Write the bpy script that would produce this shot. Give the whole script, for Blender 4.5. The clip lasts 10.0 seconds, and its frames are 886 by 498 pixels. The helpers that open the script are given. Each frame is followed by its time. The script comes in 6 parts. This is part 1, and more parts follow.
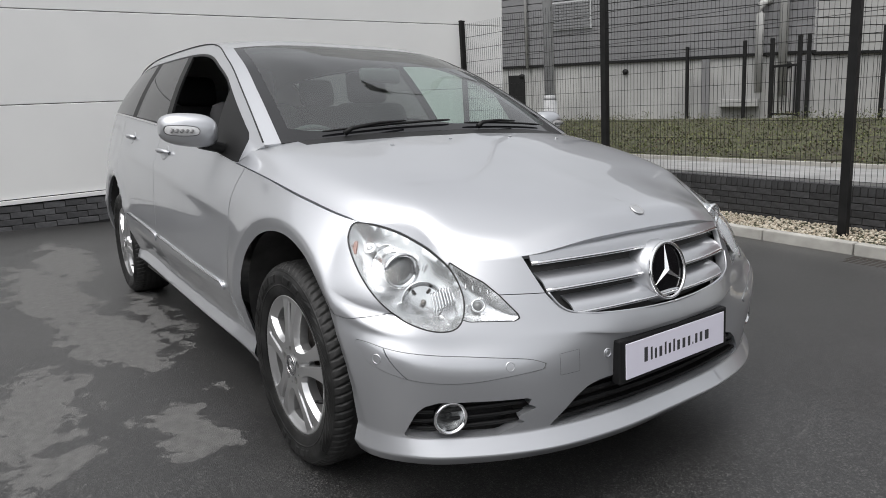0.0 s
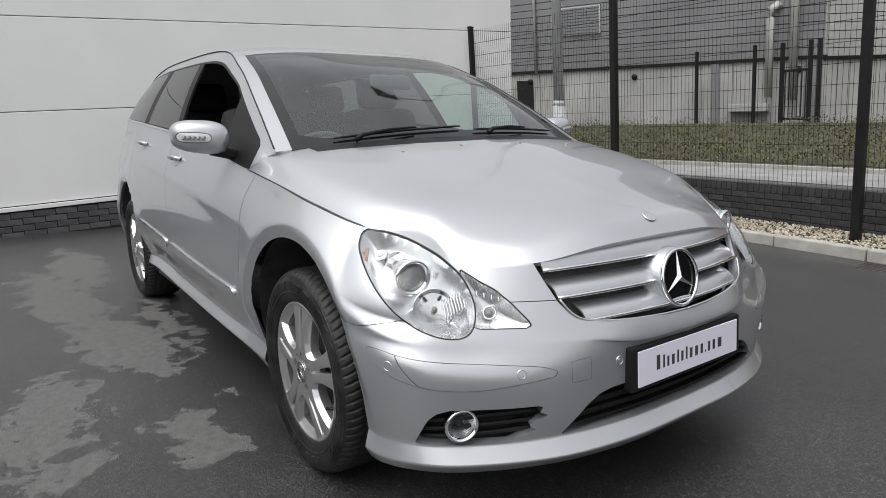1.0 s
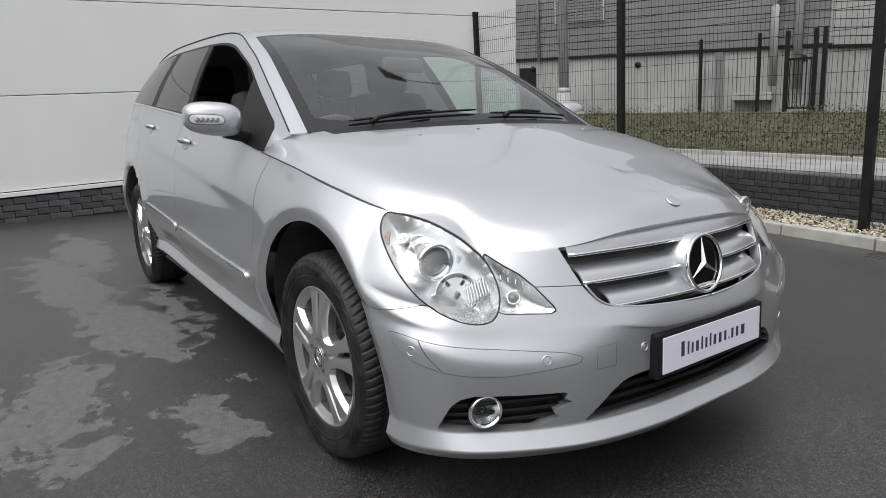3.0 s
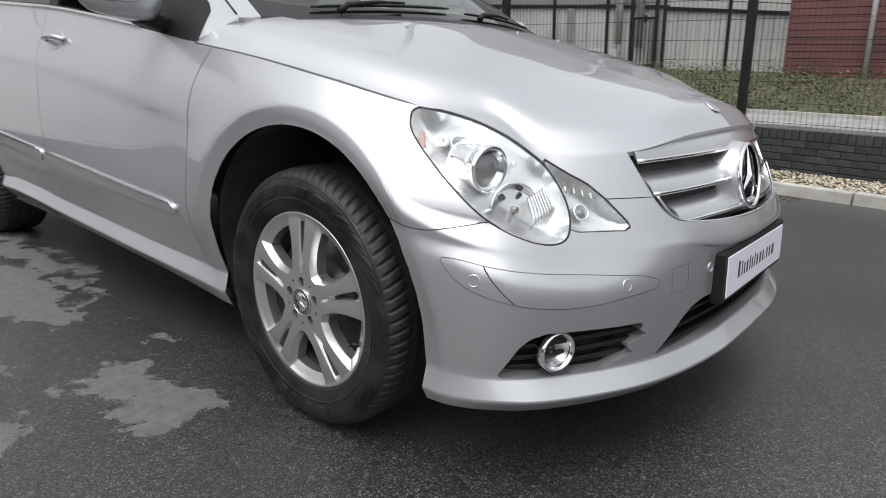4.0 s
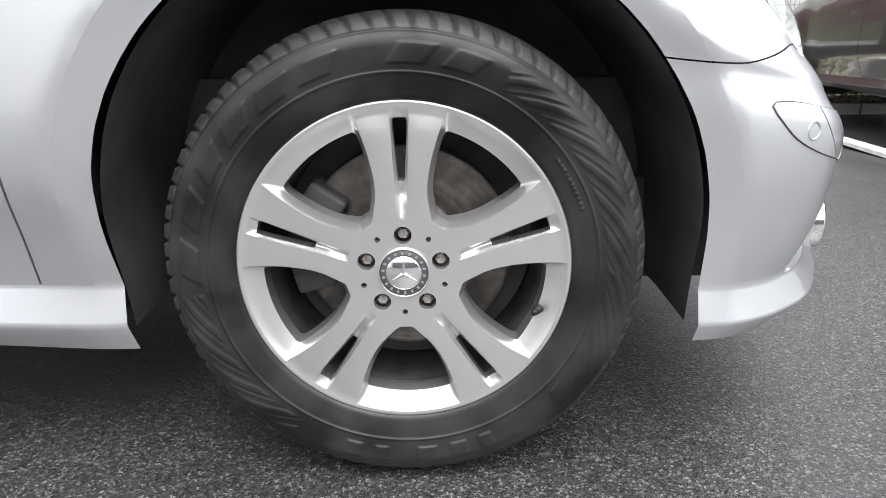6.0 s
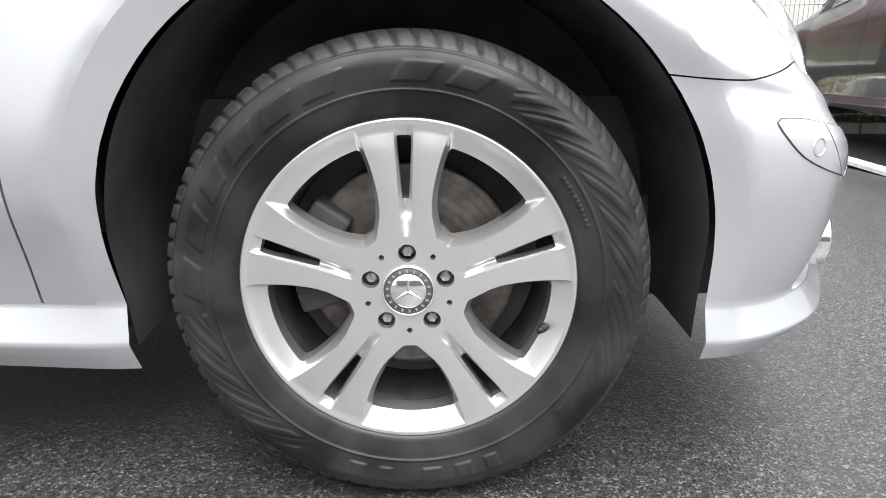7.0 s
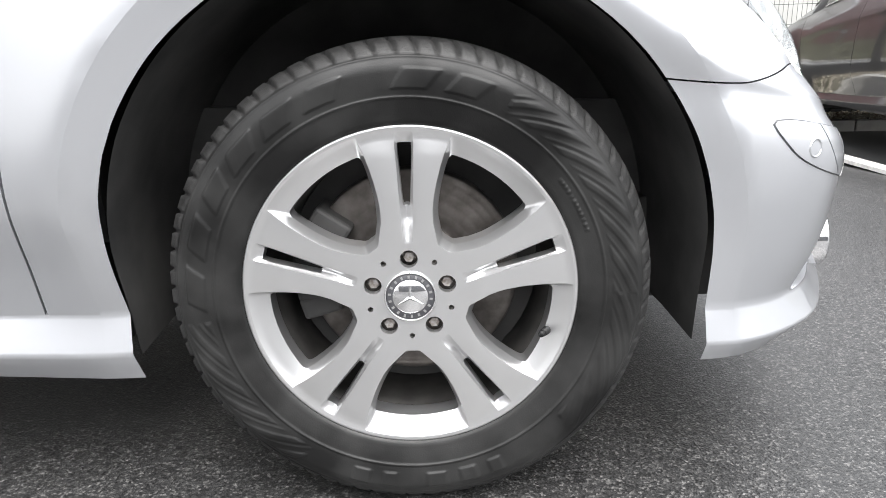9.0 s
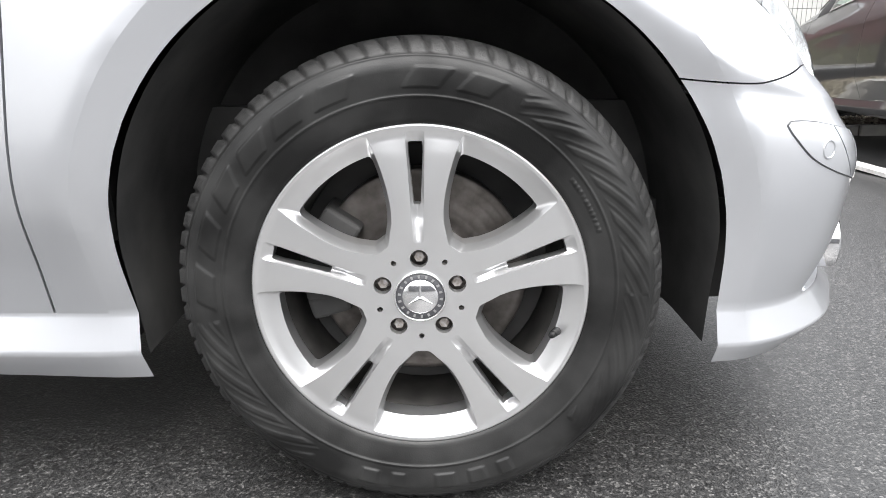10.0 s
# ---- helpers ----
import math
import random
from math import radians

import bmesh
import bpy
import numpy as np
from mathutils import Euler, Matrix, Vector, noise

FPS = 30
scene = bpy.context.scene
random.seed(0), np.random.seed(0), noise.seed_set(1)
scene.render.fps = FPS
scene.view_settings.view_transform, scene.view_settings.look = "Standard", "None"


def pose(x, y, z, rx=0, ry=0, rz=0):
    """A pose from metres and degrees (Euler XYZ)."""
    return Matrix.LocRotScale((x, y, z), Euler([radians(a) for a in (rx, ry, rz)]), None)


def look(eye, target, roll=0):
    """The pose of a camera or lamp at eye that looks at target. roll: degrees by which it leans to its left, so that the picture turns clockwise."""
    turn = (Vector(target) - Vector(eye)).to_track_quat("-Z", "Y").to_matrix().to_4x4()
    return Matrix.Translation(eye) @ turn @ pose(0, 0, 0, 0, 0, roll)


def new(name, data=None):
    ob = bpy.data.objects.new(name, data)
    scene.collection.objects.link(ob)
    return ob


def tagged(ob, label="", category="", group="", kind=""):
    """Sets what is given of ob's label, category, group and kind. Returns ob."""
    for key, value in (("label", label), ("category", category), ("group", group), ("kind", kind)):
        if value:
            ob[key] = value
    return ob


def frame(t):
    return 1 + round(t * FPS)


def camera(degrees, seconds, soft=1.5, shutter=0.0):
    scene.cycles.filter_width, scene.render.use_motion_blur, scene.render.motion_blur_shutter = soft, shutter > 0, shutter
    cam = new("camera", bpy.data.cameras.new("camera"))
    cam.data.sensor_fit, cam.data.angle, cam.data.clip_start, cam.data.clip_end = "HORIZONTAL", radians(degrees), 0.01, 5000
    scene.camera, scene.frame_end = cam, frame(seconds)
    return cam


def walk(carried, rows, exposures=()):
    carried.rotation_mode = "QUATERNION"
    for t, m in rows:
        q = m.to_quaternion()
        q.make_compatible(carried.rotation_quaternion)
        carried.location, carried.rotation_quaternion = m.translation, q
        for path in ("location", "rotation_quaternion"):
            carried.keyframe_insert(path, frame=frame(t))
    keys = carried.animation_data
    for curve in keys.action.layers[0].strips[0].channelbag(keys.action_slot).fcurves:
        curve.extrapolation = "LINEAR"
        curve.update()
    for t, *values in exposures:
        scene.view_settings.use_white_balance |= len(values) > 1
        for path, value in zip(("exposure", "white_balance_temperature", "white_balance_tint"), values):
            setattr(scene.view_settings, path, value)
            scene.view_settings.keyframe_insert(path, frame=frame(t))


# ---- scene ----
cam = camera(70.0, 10.0, soft=0.9, shutter=0.15)
EXPOSURES = [(0, 0.15), (3.3, 0.15), (4.3, 0.5), (5.0, 0.95), (5.5, 1.3), (7.0, 1.76), (10.0, 1.76)]
PATH = [
    (0, (1.993, -1.742, 1.189), (0.413, -0.585, 0.788), -0.8),
    (0.5, (1.991, -1.743, 1.193), (0.402, -0.591, 0.811), -0.9),
    (1, (1.985, -1.746, 1.194), (0.387, -0.608, 0.809), -0.9),
    (1.5, (1.986, -1.746, 1.199), (0.386, -0.609, 0.817), -0.8),
    (2, (1.990, -1.758, 1.195), (0.383, -0.630, 0.815), -0.9),
    (3.5, (1.760, -1.838, 1.134), (0.216, -0.659, 0.656), 0.5),
    (4, (1.331, -1.922, 0.979), (0.085, -0.458, 0.427), 1.6),
    (4.5, (0.827, -1.922, 0.895), (-0.046, -0.231, 0.279), 1.9),
    (5, (0.412, -1.865, 0.801), (-0.063, -0.019, 0.196), -2.3),
    (5.5, (0.140, -1.803, 0.723), (0.073, 0.000, 0.118), -0.4),
    (5.7, (0.068, -1.806, 0.695), (0.066, 0.000, 0.075), -0.7),
    (6.8, (0.055, -1.801, 0.683), (0.064, 0.000, 0.120), -0.9),
    (7, (0.055, -1.801, 0.683), (0.057, 0.000, 0.133), -1.0),
    (7.5, (0.054, -1.804, 0.687), (0.062, 0.000, 0.142), -1.3),
    (8, (0.054, -1.806, 0.691), (0.058, 0.000, 0.148), -1.4),
    (8.5, (0.049, -1.808, 0.688), (0.050, 0.000, 0.160), -1.6),
    (9, (0.051, -1.806, 0.688), (0.058, 0.000, 0.146), -1.8),
    (9.5, (0.047, -1.803, 0.684), (0.052, 0.000, 0.143), -1.8),
    (10, (0.038, -1.803, 0.683), (0.041, 0.000, 0.151), -1.5),
]
walk(cam, [(t, look(eye, target, roll)) for t, eye, target, roll in PATH],
     exposures=EXPOSURES)

# ---- light ----
world = bpy.data.worlds.new("overcast")
scene.world = world
world.use_nodes = True
wn = world.node_tree
wn.nodes.clear()
SUN_UP, SUN_TURN = 64.0, 165.0
sky = wn.nodes.new("ShaderNodeTexSky")
sky.sky_type = "NISHITA"
sky.sun_disc = False
sky.sun_elevation, sky.sun_rotation = radians(SUN_UP), radians(SUN_TURN)
sky.dust_density, sky.air_density = 4.0, 1.0
grey = wn.nodes.new("ShaderNodeHueSaturation")
grey.inputs["Saturation"].default_value = 0.12
coord = wn.nodes.new("ShaderNodeTexCoord")
cloud = wn.nodes.new("ShaderNodeTexNoise")
cloud.inputs["Scale"].default_value = 2.2
cloud.inputs["Detail"].default_value = 5.0
ramp = wn.nodes.new("ShaderNodeMapRange")
ramp.inputs["From Min"].default_value, ramp.inputs["From Max"].default_value = 0.3, 0.75
ramp.inputs["To Min"].default_value, ramp.inputs["To Max"].default_value = 0.75, 1.35
mul = wn.nodes.new("ShaderNodeVectorMath")
mul.operation = "SCALE"
back = wn.nodes.new("ShaderNodeBackground")
back.inputs["Strength"].default_value = 0.15
out = wn.nodes.new("ShaderNodeOutputWorld")
wn.links.new(sky.outputs[0], grey.inputs["Color"])
wn.links.new(coord.outputs["Generated"], cloud.inputs["Vector"])
wn.links.new(cloud.outputs["Fac"], ramp.inputs["Value"])
wn.links.new(grey.outputs[0], mul.inputs[0])
# an overcast sky is brightest overhead
axes = wn.nodes.new("ShaderNodeSeparateXYZ")
lift = wn.nodes.new("ShaderNodeMapRange")
lift.inputs["From Min"].default_value, lift.inputs["From Max"].default_value = 0.0, 0.9
lift.inputs["To Min"].default_value, lift.inputs["To Max"].default_value = 0.95, 1.68
both = wn.nodes.new("ShaderNodeMath")
both.operation = "MULTIPLY"
wn.links.new(coord.outputs["Generated"], axes.inputs[0])
wn.links.new(axes.outputs["Z"], lift.inputs["Value"])
wn.links.new(lift.outputs[0], both.inputs[0])
wn.links.new(ramp.outputs[0], both.inputs[1])
wn.links.new(both.outputs[0], mul.inputs["Scale"])
wn.links.new(mul.outputs[0], back.inputs["Color"])
wn.links.new(back.outputs[0], out.inputs["Surface"])
sun = new("sun", bpy.data.lights.new("sun", "SUN"))
sun.data.energy, sun.data.angle, sun.data.color = 0.22, radians(70), (1.0, 0.97, 0.93)
sun.matrix_world = pose(0, 0, 20, 90 - SUN_UP, 0, 180 - SUN_TURN)


# ---- materials ----
def mat(name, color, rough=0.5, metal=0.0, **more):
    m = bpy.data.materials.new(name)
    m.use_nodes = True
    p = m.node_tree.nodes["Principled BSDF"]
    p.inputs["Base Color"].default_value = (*color, 1)
    p.inputs["Roughness"].default_value = rough
    p.inputs["Metallic"].default_value = metal
    for key, value in more.items():
        p.inputs[key.replace("_", " ")].default_value = value
    return m


def node(m, kind, **props):
    n = m.node_tree.nodes.new(kind)
    for key, value in props.items():
        n.inputs[key.replace("_", " ")].default_value = value
    return n


def link(m, a, b):
    m.node_tree.links.new(a, b)


def shader(m):
    return m.node_tree.nodes["Principled BSDF"]


def noisy(m, scale, low, high, detail=4.0, target="Base Color", stretch=None, spread=(0.3, 0.7)):
    """Two tones mixed by a noise of that many waves a metre."""
    pos = node(m, "ShaderNodeTexCoord").outputs["Object"]
    if stretch:
        mp = node(m, "ShaderNodeMapping")
        mp.inputs["Scale"].default_value = stretch
        link(m, pos, mp.inputs["Vector"])
        pos = mp.outputs[0]
    n = node(m, "ShaderNodeTexNoise", Scale=scale, Detail=detail)
    link(m, pos, n.inputs["Vector"])
    r = node(m, "ShaderNodeMapRange")
    r.inputs["From Min"].default_value, r.inputs["From Max"].default_value = spread
    link(m, n.outputs["Fac"], r.inputs["Value"])
    if target == "Base Color":
        mix = m.node_tree.nodes.new("ShaderNodeMix")
        mix.data_type = "RGBA"
        mix.inputs[6].default_value, mix.inputs[7].default_value = (*low, 1), (*high, 1)
        link(m, r.outputs[0], mix.inputs[0])
        link(m, mix.outputs[2], shader(m).inputs[target])
        return mix
    r.inputs["To Min"].default_value, r.inputs["To Max"].default_value = low, high
    link(m, r.outputs[0], shader(m).inputs[target])
    return r


def bumpy(m, scale, strength, distance=0.002, detail=3.0, stretch=None):
    pos = node(m, "ShaderNodeTexCoord").outputs["Object"]
    if stretch:
        mp = node(m, "ShaderNodeMapping")
        mp.inputs["Scale"].default_value = stretch
        link(m, pos, mp.inputs["Vector"])
        pos = mp.outputs[0]
    n = node(m, "ShaderNodeTexNoise", Scale=scale, Detail=detail)
    b = node(m, "ShaderNodeBump", Strength=strength, Distance=distance)
    link(m, pos, n.inputs["Vector"])
    link(m, n.outputs["Fac"], b.inputs["Height"])
    link(m, b.outputs[0], shader(m).inputs["Normal"])
    return m


PAINT = mat("silver paint", (0.50, 0.51, 0.535), 0.36, 0.75, Coat_Weight=1.0, Coat_Roughness=0.02, Coat_IOR=1.6)
bumpy(PAINT, 1400, 0.04, 0.0004)
DARKPAINT = mat("dark grey paint", (0.022, 0.022, 0.024), 0.35, 0.3, Coat_Weight=1.0, Coat_Roughness=0.03)
CHROME = mat("chrome", (0.86, 0.86, 0.87), 0.08, 1.0)
ALLOY = mat("silver alloy", (0.60, 0.60, 0.605), 0.30, 0.9, Coat_Weight=0.4, Coat_Roughness=0.1)
BLACK = mat("black plastic", (0.009, 0.009, 0.0095), 0.5, Specular_IOR_Level=0.25)
bumpy(BLACK, 500, 0.15, 0.0005)
LINER = mat("wheel arch liner", (0.014, 0.014, 0.014), 0.75)
noisy(LINER, 9, (0.024, 0.024, 0.024), (0.07, 0.068, 0.066), 6)
ARCHLINER = mat("dusty arch liner", (0.08, 0.08, 0.08), 0.8)
noisy(ARCHLINER, 7, (0.02, 0.02, 0.02), (0.07, 0.068, 0.066), 7)
GLOSSBLACK = mat("gloss black", (0.006, 0.006, 0.007), 0.06)
SEAL = mat("rubber seal", (0.01, 0.01, 0.01), 0.6)
RUBBER = mat("tyre rubber", (0.014, 0.014, 0.0145), 0.5, Specular_IOR_Level=0.3)
noisy(RUBBER, 7, (0.0025, 0.0025, 0.0025), (0.020, 0.020, 0.0197), 9, spread=(0.40, 0.60))
noisy(RUBBER, 11, 0.34, 0.62, 6, "Roughness")
bumpy(RUBBER, 500, 0.25, 0.0008)
TREAD = mat("worn tread rubber", (0.03, 0.03, 0.03), 0.6)
noisy(TREAD, 60, (0.004, 0.004, 0.004), (0.020, 0.0197, 0.0194), 9)
bumpy(TREAD, 420, 0.5, 0.0012)
# the shadow inside the rim barrel is put into this dark mottled colour
BARRELSHADE = mat("brake dust on alloy", (0.05, 0.048, 0.046), 0.6, 0.3)
noisy(BARRELSHADE, 25, (0.02, 0.019, 0.018), (0.06, 0.057, 0.053), 5)
DISC = mat("brake disc steel", (0.06, 0.052, 0.047), 0.5, 0.7)
noisy(DISC, 40, (0.07, 0.062, 0.056), (0.17, 0.155, 0.145), 5)
BOLTSTEEL = mat("greyed bolt steel", (0.30, 0.28, 0.26), 0.5, 0.7)
noisy(BOLTSTEEL, 160, (0.16, 0.13, 0.11), (0.42, 0.41, 0.40), 4)
CLEARSTRIP = mat("clear strip", (0.78, 0.78, 0.79), 0.2, 0.35)
CAPGREY = mat("dull grey print", (0.22, 0.22, 0.22), 0.4, 0.3)
LINING = mat("pale headliner", (0.34, 0.34, 0.33), 0.9)
bumpy(LINING, 400, 0.2, 0.0006)
EYE = mat("projector glass", (0.10, 0.10, 0.105), 0.12, 0.0, Coat_Weight=1.0)
CLOTH = mat("dark seat fabric", (0.02, 0.02, 0.022), 0.8)
bumpy(CLOTH, 90, 0.15, 0.001)
DASH = mat("grey dashboard", (0.07, 0.07, 0.072), 0.7)
PLATE = mat("white plate", (0.72, 0.70, 0.80), 0.3)
INK = mat("dark print", (0.045, 0.045, 0.05), 0.5)
AMBER = mat("amber lens", (0.30, 0.16, 0.13), 0.2)


def glass(name, tint, rough=0.0, ior=1.5):
    m = mat(name, tint, rough, 0.0, Transmission_Weight=1.0, IOR=1.01)
    shader(m).inputs["Specular IOR Level"].default_value = 0.5
    m.node_tree.nodes.remove(shader(m))
    g = node(m, "ShaderNodeBsdfGlossy", Roughness=0.02)
    t = m.node_tree.nodes.new("ShaderNodeBsdfTransparent")
    t.inputs["Color"].default_value = (*tint, 1)
    lw = node(m, "ShaderNodeLayerWeight", Blend=0.5)
    p5 = m.node_tree.nodes.new("ShaderNodeMath")
    p5.operation = "POWER"
    p5.inputs[1].default_value = 4.0
    link(m, lw.outputs["Facing"], p5.inputs[0])
    f = node(m, "ShaderNodeMapRange")
    f.inputs["To Min"].default_value = ((ior - 1) / (ior + 1)) ** 2
    link(m, p5.outputs[0], f.inputs["Value"])
    mix = m.node_tree.nodes.new("ShaderNodeMixShader")
    link(m, f.outputs[0], mix.inputs[0])
    link(m, t.outputs[0], mix.inputs[1])
    link(m, g.outputs[0], mix.inputs[2])
    link(m, mix.outputs[0], m.node_tree.nodes["Material Output"].inputs["Surface"])
    return m


GLASS = glass("green tinted glass", (0.76, 0.89, 0.83), ior=2.1)
DARKGLASS = glass("smoked glass", (0.20, 0.20, 0.20), ior=1.7)
LENS = glass("clear lamp lens", (0.93, 0.95, 0.95))
REFLECTOR = mat("lamp reflector", (0.70, 0.70, 0.71), 0.24, 0.85)

WHITEWALL = mat("white wall panel", (0.80, 0.80, 0.79), 0.4)
noisy(WHITEWALL, 0.7, (0.73, 0.73, 0.725), (0.79, 0.79, 0.78))
bumpy(WHITEWALL, 12, 0.08, 0.004, stretch=(1, 0.15, 6))
GREYCLAD = mat("grey cladding", (0.30, 0.30, 0.31), 0.5, 0.2)
noisy(GREYCLAD, 0.5, (0.15, 0.15, 0.155), (0.21, 0.21, 0.215))
PALEPANEL = mat("pale panel", (0.5, 0.5, 0.49), 0.55)
noisy(PALEPANEL, 0.6, (0.27, 0.27, 0.265), (0.40, 0.40, 0.39))
REDPANEL = mat("dark red boards", (0.10, 0.035, 0.035), 0.6)
noisy(REDPANEL, 1.5, (0.075, 0.028, 0.03), (0.13, 0.05, 0.048))
STEELPAINT = mat("black powder coat", (0.008, 0.008, 0.008), 0.5, Specular_IOR_Level=0.25)
noisy(STEELPAINT, 6, (0.006, 0.006, 0.006), (0.013, 0.013, 0.013))
GALV = mat("galvanised steel", (0.4, 0.41, 0.42), 0.6, 0.0)
noisy(GALV, 8, (0.34, 0.345, 0.35), (0.46, 0.465, 0.47))
CONCRETE = mat("concrete", (0.36, 0.35, 0.32), 0.85)
noisy(CONCRETE, 5, (0.28, 0.27, 0.25), (0.42, 0.41, 0.38), 6)
bumpy(CONCRETE, 150, 0.3, 0.002)
PATHMAT = mat("path paving", (0.36, 0.36, 0.35), 0.85)
noisy(PATHMAT, 2.5, (0.19, 0.19, 0.19), (0.30, 0.30, 0.295), 6)
DARKBRICK = mat("dark engineering brick", (0.035, 0.035, 0.038), 0.55)
GREYBRICK = mat("grey brick", (0.07, 0.07, 0.072), 0.7)
for brick_mat, lo, hi in ((DARKBRICK, 0.022, 0.055), (GREYBRICK, 0.05, 0.095)):
    info = node(brick_mat, "ShaderNodeObjectInfo")
    mx = noisy(brick_mat, 14, (lo, lo, lo * 1.05), (hi, hi, hi * 1.05), 5)
    sc = brick_mat.node_tree.nodes.new("ShaderNodeVectorMath")
    sc.operation = "SCALE"
    rg = node(brick_mat, "ShaderNodeMapRange")
    rg.inputs["To Min"].default_value, rg.inputs["To Max"].default_value = 0.7, 1.35
    link(brick_mat, info.outputs["Random"], rg.inputs["Value"])
    link(brick_mat, mx.outputs[2], sc.inputs[0])
    link(brick_mat, rg.outputs[0], sc.inputs["Scale"])
    link(brick_mat, sc.outputs[0], shader(brick_mat).inputs["Base Color"])
    bumpy(brick_mat, 120, 0.3, 0.002)
MORTAR = mat("dark mortar", (0.02, 0.02, 0.02), 0.9)
SOIL = mat("planted soil", (0.05, 0.045, 0.03), 0.95)
noisy(SOIL, 3, (0.035, 0.03, 0.02), (0.07, 0.075, 0.035), 6)
WHITELINE = mat("worn white road paint", (0.62, 0.61, 0.58), 0.7)
noisy(WHITELINE, 30, (0.5, 0.49, 0.47), (0.7, 0.69, 0.66))
IRON = mat("cast iron", (0.05, 0.042, 0.035), 0.6, 0.4)
STONE = mat("buff gravel", (0.42, 0.36, 0.27), 0.85)
geo_r = node(STONE, "ShaderNodeNewGeometry")
st_ramp = node(STONE, "ShaderNodeValToRGB")
st_ramp.color_ramp.elements[0].color = (0.30, 0.25, 0.18, 1)
st_ramp.color_ramp.elements[1].color = (0.58, 0.53, 0.44, 1)
link(STONE, geo_r.outputs["Random Per Island"], st_ramp.inputs[0])
link(STONE, st_ramp.outputs[0], shader(STONE).inputs["Base Color"])
LEAF = mat("shrub leaves", (0.07, 0.11, 0.03), 0.6)
lf_geo = node(LEAF, "ShaderNodeNewGeometry")
lf_ramp = node(LEAF, "ShaderNodeValToRGB")
lf_ramp.color_ramp.elements[0].color = (0.035, 0.038, 0.016, 1)
lf_ramp.color_ramp.elements[1].color = (0.17, 0.18, 0.06, 1)
for at, tone_ in ((0.25, (0.075, 0.052, 0.032, 1)), (0.45, (0.04, 0.055, 0.02, 1)), (0.75, (0.085, 0.10, 0.03, 1))):
    lf_ramp.color_ramp.elements.new(at).color = tone_
link(LEAF, lf_geo.outputs["Random Per Island"], lf_ramp.inputs[0])
link(LEAF, lf_ramp.outputs[0], shader(LEAF).inputs["Base Color"])

# asphalt: wet dark ground with drier pale patches
ASPHALT = mat("damp asphalt", (0.05, 0.05, 0.05), 0.6, Specular_IOR_Level=0.75)


